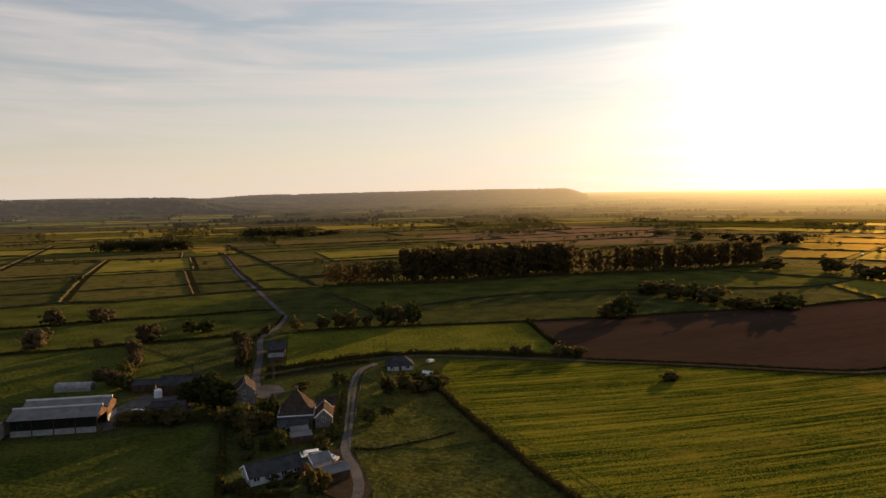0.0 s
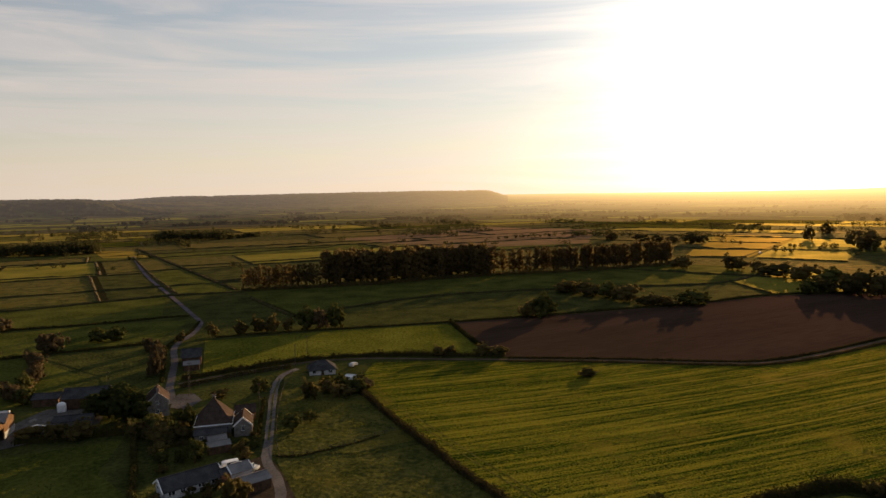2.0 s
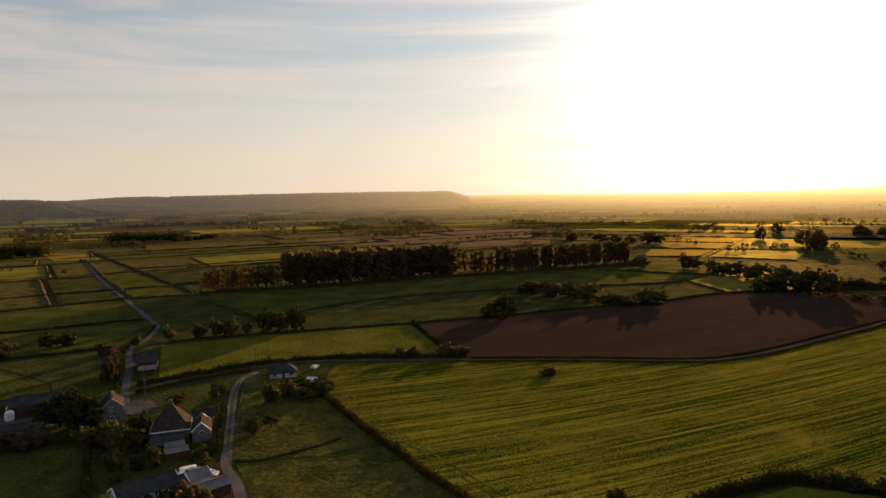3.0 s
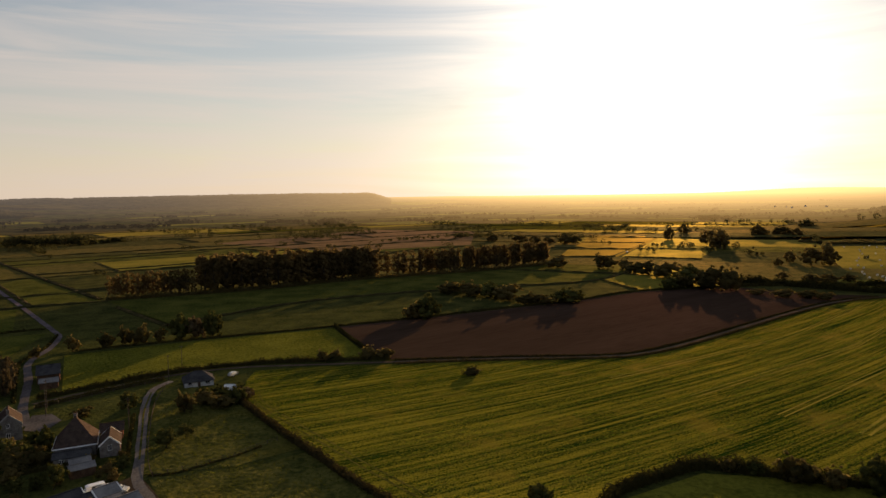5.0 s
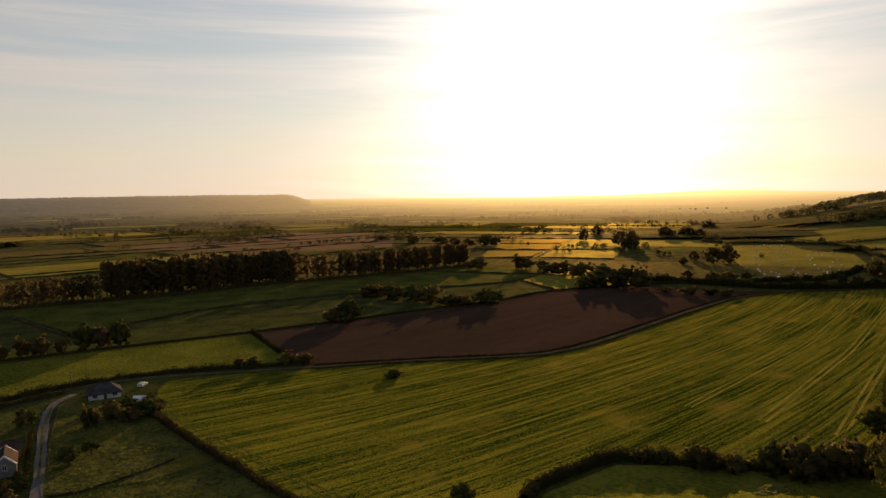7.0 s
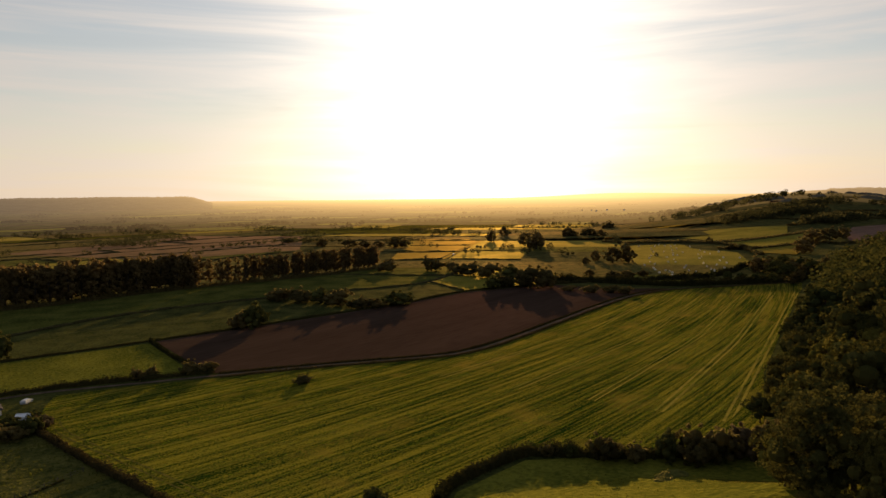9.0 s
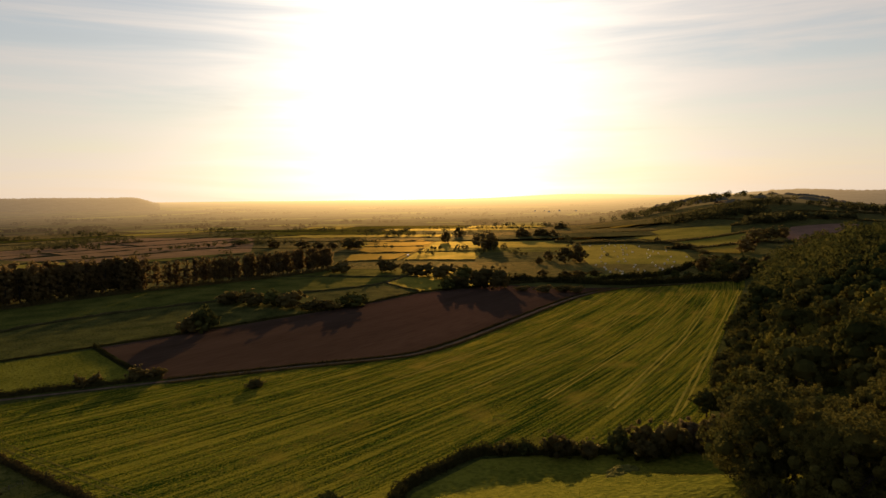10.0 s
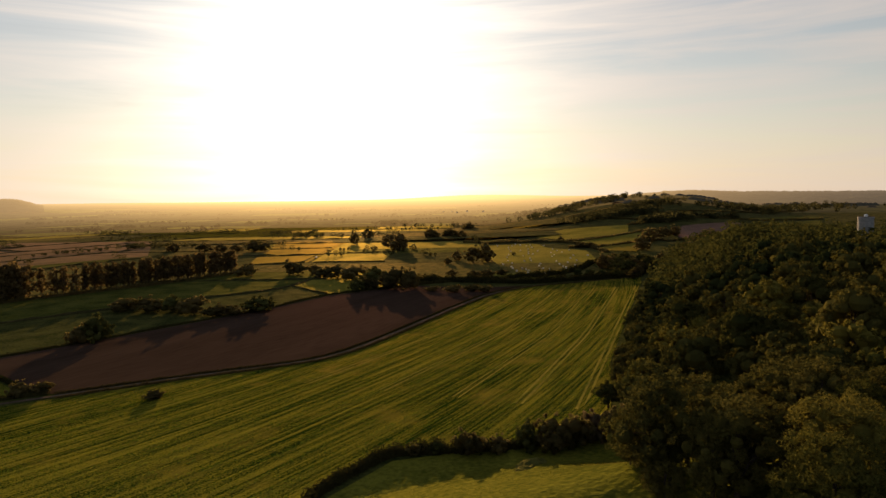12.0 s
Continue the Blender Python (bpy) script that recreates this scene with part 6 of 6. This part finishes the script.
yard = field("yard", [(-90, 165), (-96, 183), (-93, 196), (-76, 196), (-72, 178), (-84, 169)], CONCRETE, "muddy concrete farmyard", 0.2)
yard["category"] = "yard"
yard = field("drive_apron", [(-26, 128), (-25, 139), (-31, 147), (-24, 152), (-19, 140), (-15, 128), (-18, 122)], DIRT, "gravel turning area by the garages", 0.19)
yard["category"] = "drive"
yard = field("cottage_yard", [(-59, 205), (-57.5, 192), (-52, 189), (-50, 198), (-54, 205)], TARMAC, "paved yard beside the stone cottage", 0.19)
yard["category"] = "yard"


def vehicle(name, x, y, turn, length, width, tall, paint, label, van=False):
    top = new(name)
    L, W = length / 2, width / 2
    bm = bmesh.new()
    side = [(-L, 0.35), (-L, 0.95 if not van else tall - 0.15), (-L * 0.8, tall - 0.02), (L * 0.25 if not van else L * 0.5, tall), (L * 0.55 if not van else L * 0.72, 1.0), (L * 0.97, 0.85), (L, 0.4)]
    rows = [[bm.verts.new((px, s * W * (0.8 if pz > 1.05 else 1), pz)) for px, pz in side] for s in (-1, 1)]
    bm.faces.new(rows[0]), bm.faces.new(rows[1][::-1])
    for i in range(len(side)):
        j = (i + 1) % len(side)
        bm.faces.new((rows[0][i], rows[1][i], rows[1][j], rows[0][j]))
    bmesh.ops.recalc_face_normals(bm, faces=bm.faces[:])
    bmesh.ops.bevel(bm, geom=bm.edges[:], offset=0.06, segments=2, affect="EDGES")
    body = part("body", bm, paint, top)
    bm = bmesh.new()
    fx = L * (0.4 if not van else 0.61)
    plate(bm, [(fx + L * 0.12, -W * 0.74, 1.08), (fx + L * 0.12, W * 0.74, 1.08), (fx - L * 0.06, W * 0.68, tall - 0.1), (fx - L * 0.06, -W * 0.68, tall - 0.1)], 0.05)
    part("windscreen", bm, GLASS, body, "dark windscreen")
    for s in (-1, 1):
        bm = bmesh.new()
        block(bm, -L * 0.55, L * 0.25, s * W * 0.84 - 0.03, s * W * 0.84 + 0.03, 1.1, tall - 0.16)
        part("side_window", bm, GLASS, body, "dark side glass")
        for wx in (-L * 0.62, L * 0.62):
            bm = bmesh.new()
            tube(bm, [Vector((wx, s * W * 0.82, 0.32)), Vector((wx, s * W * 1.0, 0.32))], [0.32, 0.32], 14)
            w = part("wheel", bm, RUBBER, top)
            bm = bmesh.new()
            tube(bm, [Vector((wx, s * W * 0.95, 0.32)), Vector((wx, s * W * 1.02, 0.32))], [0.18, 0.18], 10)
            part("hub", bm, CAR_SILVER, w, "metal hub")
    stand(top, x, y, turn)
    top.location.z += 0.2
    tagged(top, label, "car")


vehicle("parked_van", -30.8, 145.6, 20, 4.6, 1.9, 1.8, CAR_WHITE, "white van parked behind the garage", True)
vehicle("parked_car", -34.0, 144.0, 30, 4.2, 1.8, 1.5, CAR_WHITE, "white car parked beside the bungalow")
vehicle("parked_car", -26.8, 143.6, -10, 4.2, 1.8, 1.5, CAR_SILVER, "silver car parked on the gravel")
vehicle("parked_car", -5.4, 229.5, 60, 4.0, 1.7, 1.4, CAR_SILVER, "silver car parked by the lane bungalow")
vehicle("parked_car", -87, 178, 60, 4.2, 1.8, 1.5, CAR_SILVER, "silver car parked in the farmyard")


def utility_pole(x, y, tall=8.5):
    top = new("utility_pole")
    bm = bmesh.new()
    tube(bm, [Vector((0, 0, -0.3)), Vector((0, 0, tall))], [0.11, 0.08], 8)
    part("pole", bm, POLE_WOOD, top)
    bm = bmesh.new()
    block(bm, -0.7, 0.7, -0.05, 0.05, tall - 0.5, tall - 0.38)
    part("crossarm", bm, POLE_WOOD, top)
    stand(top, x, y, (x * 7) % 60)
    tagged(top, "wooden utility pole at a field edge", "pole", "utility poles")


for x, y in ((-31, 185), (-26, 232), (-23, 246), (-55, 203), (-79, 205), (-57, 212)):
    utility_pole(x, y)


# a round bale shape that stands in for a sheep
def stand_in_mesh():
    bm = bmesh.new()
    prof = [(0.2, -0.62), (0.55, -0.6), (0.66, -0.5), (0.68, 0.0), (0.66, 0.5), (0.55, 0.6), (0.2, 0.62)]
    rows = [[bm.verts.new((z, r * math.cos(k * math.tau / 12), 0.62 + r * math.sin(k * math.tau / 12))) for k in range(12)] for r, z in prof]
    for a, b in zip(rows, rows[1:]):
        for k in range(12):
            bm.faces.new((a[k], a[(k + 1) % 12], b[(k + 1) % 12], b[k]))
    bm.faces.new(rows[0][::-1]), bm.faces.new(rows[-1])
    me = bpy.data.meshes.new("wrapped_bale")
    bm.to_mesh(me)
    bm.free()
    me.materials.append(STAND_IN_WHITE)
    return me


SHEEP_STAND_IN = stand_in_mesh()
rng = np.random.default_rng(17)
for x, y in ((613, 537), (599, 507), (620, 519), (569, 464), (631, 514), (642, 508), (573, 443), (633, 480), (564, 418), (531, 392), (498, 363), (488, 385), (483, 389), (429, 348), (424, 340), (420, 334), (407, 324),
             (441, 335), (438, 326), (464, 331), (461, 326), (552, 381), (561, 370), (558, 469), (541, 430), (544, 427), (446, 384), (602, 444), (590, 470), (520, 420), (505, 400), (470, 360), (455, 350), (478, 345), (495, 348), (515, 352), (528, 368), (545, 400), (575, 412), (588, 428), (600, 420), (560, 445), (535, 445), (520, 440), (500, 425), (472, 400), (460, 385), (435, 365), (425, 355), (412, 340), (580, 490), (610, 480), (625, 500), (640, 530), (415, 312), (450, 318), (480, 330)):
    ob = new("wrapped_bale", SHEEP_STAND_IN)
    ob.matrix_basis = pose(x, y, float(land(x, y)) + 0.12, 0, 0, rng.uniform(0, 180)) @ Matrix.Diagonal((1.0, 1.0, 1.0, 1))
    tagged(ob, "pale bale shape standing in for a sheep in a pasture", "bale", "bales in the field")


# ---- small things ----
def far_house(x, y, turn, wall, label):
    gabled("far_house", x, y, turn, 14, 8, 4.2, 7.5, wall, SLATE, label, over=0.3, windows=(("-y", -4, 1.2, 1.6, 1.6), ("-y", 0, 1.2, 1.6, 1.6), ("-y", 4, 1.2, 1.6, 1.6)))


def fence(points, gap, label):
    """Posts and two rails along a line."""
    L = resample(points, gap)
    top = new("fence")
    z = [float(land(*q)) for q in L]
    for q, h in zip(L, z):
        bm = bmesh.new()
        block(bm, q[0] - 0.07, q[0] + 0.07, q[1] - 0.07, q[1] + 0.07, h - 0.1, h + 1.25)
        part("post", bm, POLE_WOOD, top)
    for up in (0.5, 1.0):
        bm = bmesh.new()
        for a, b, ha, hb in zip(L, L[1:], z, z[1:]):
            tube(bm, [Vector((a[0], a[1], ha + up)), Vector((b[0], b[1], hb + up))], [0.035, 0.035], 5)
        part("rail", bm, POLE_WOOD, top)
    return tagged(top, label, "fence")


fence([(-26, 224), (-27, 205), (-25.2, 178), (-23.2, 160), (-21.4, 151)], 3.0, "weathered post and rail fence beside the drive")
fence([(-21, 150), (-14, 151.5), (-6, 155), (6, 163)], 3.0, "weathered post and rail fence across rough pasture")
fence([(-60, 211), (-44, 221.5), (-30, 229)], 3.0, "weathered post and rail fence beside the lane")


def mound(x, y, wide, tall, mat, label, category, seed):
    bm = bmesh.new()
    bmesh.ops.create_icosphere(bm, subdivisions=4, radius=1.0)
    for v in bm.verts:
        k = 1 + 0.25 * noise.noise(v.co * 2.1 + Vector((seed, 0, 0))) + 0.12 * noise.noise(v.co * 6 + Vector((0, seed, 0)))
        v.co = Vector((v.co.x * wide * k, v.co.y * wide * 0.6 * k, max(v.co.z, -0.1) * tall * k))
    me = bpy.data.meshes.new(category)
    bm.to_mesh(me)
    bm.free()
    me.materials.append(mat)
    ob = new("earth_mound", me)
    ob.location = (x, y, float(land(x, y)))
    tagged(ob, label, category)


mound(109, 86, 4.2, 0.9, ROUGH, "low grassy mound of spoil in the paddock", "mound", 3)
mound(104, 84, 2.6, 0.6, ROUGH, "low grassy mound of spoil in the paddock", "mound", 8)
mound(-84, 184, 2.4, 1.3, SOIL, "heap of dark manure in the farmyard", "heap", 5)


def trough(x, y, turn):
    top = new("water_trough")
    bm = bmesh.new()
    block(bm, -1.1, 1.1, -0.35, 0.35, 0.0, 0.12)
    for s in (-1, 1):
        block(bm, -1.1, 1.1, s * 0.35 - 0.04, s * 0.35 + 0.04, 0.12, 0.6)
        block(bm, s * 1.1 - 0.04, s * 1.1 + 0.04, -0.31, 0.31, 0.12, 0.6)
    part("basin", bm, PANEL, top)
    stand(top, x, y, turn)
    tagged(top, "concrete water trough standing in the yard", "trough")


trough(-90, 176, 20)
trough(-92, 186, 70)


def trailer(x, y, turn, label):
    top = new("farm_trailer")
    bm = bmesh.new()
    block(bm, -2.2, 2.2, -1.0, 1.0, 0.7, 0.85)
    part("bed", bm, TIMBER, top)
    for s in (-1, 1):
        bm = bmesh.new()
        block(bm, -2.2, 2.2, s * 1.0 - 0.04, s * 1.0 + 0.04, 0.85, 1.5)
        part("side_board", bm, PANEL, top)
        bm = bmesh.new()
        block(bm, s * 2.2 - 0.04, s * 2.2 + 0.04, -0.95, 0.95, 0.85, 1.5)
        part("end_board", bm, PANEL, top)
        bm = bmesh.new()
        tube(bm, [Vector((-0.3, s * 1.02, 0.42)), Vector((-0.3, s * 1.25, 0.42))], [0.42, 0.42], 14)
        part("wheel", bm, RUBBER, top)
    bm = bmesh.new()
    tube(bm, [Vector((2.2, 0, 0.72)), Vector((3.6, 0, 0.45))], [0.07, 0.07], 6)
    part("drawbar", bm, RUBBER, top)
    stand(top, x, y, turn)
    top.location.z += 0.2
    tagged(top, label, "trailer")


trailer(-85, 175, 25, "grey farm trailer parked in the yard")
trailer(-78, 187, 80, "grey farm trailer parked in the yard")
for x, y, turn in ((1866, 1927, 45), (1885, 1895, 45), (1855, 1838, 40), (1955, 1877, 50), (1984, 1814, 45), (3095, 1055, 70), (3096, 1025, 75), (3183, 932, 60), (2965, 1115, 70)):
    far_house(x, y, turn, RENDER_WHITE, "distant white-walled farmhouse among hedges")
vehicle("parked_car", 379, 586, 47, 4.3, 1.8, 1.5, CAR_WHITE, "white car standing on the moor track")

for pattern in (*OAK_NEAR, *OAK_CORNER, *OAK_MID, *OAK_FAR, *POPLAR_CLOSE, *FIELD_OAK, *POPLAR, *BUSHES, *ORCHARD, YEW):
    hidden(pattern)
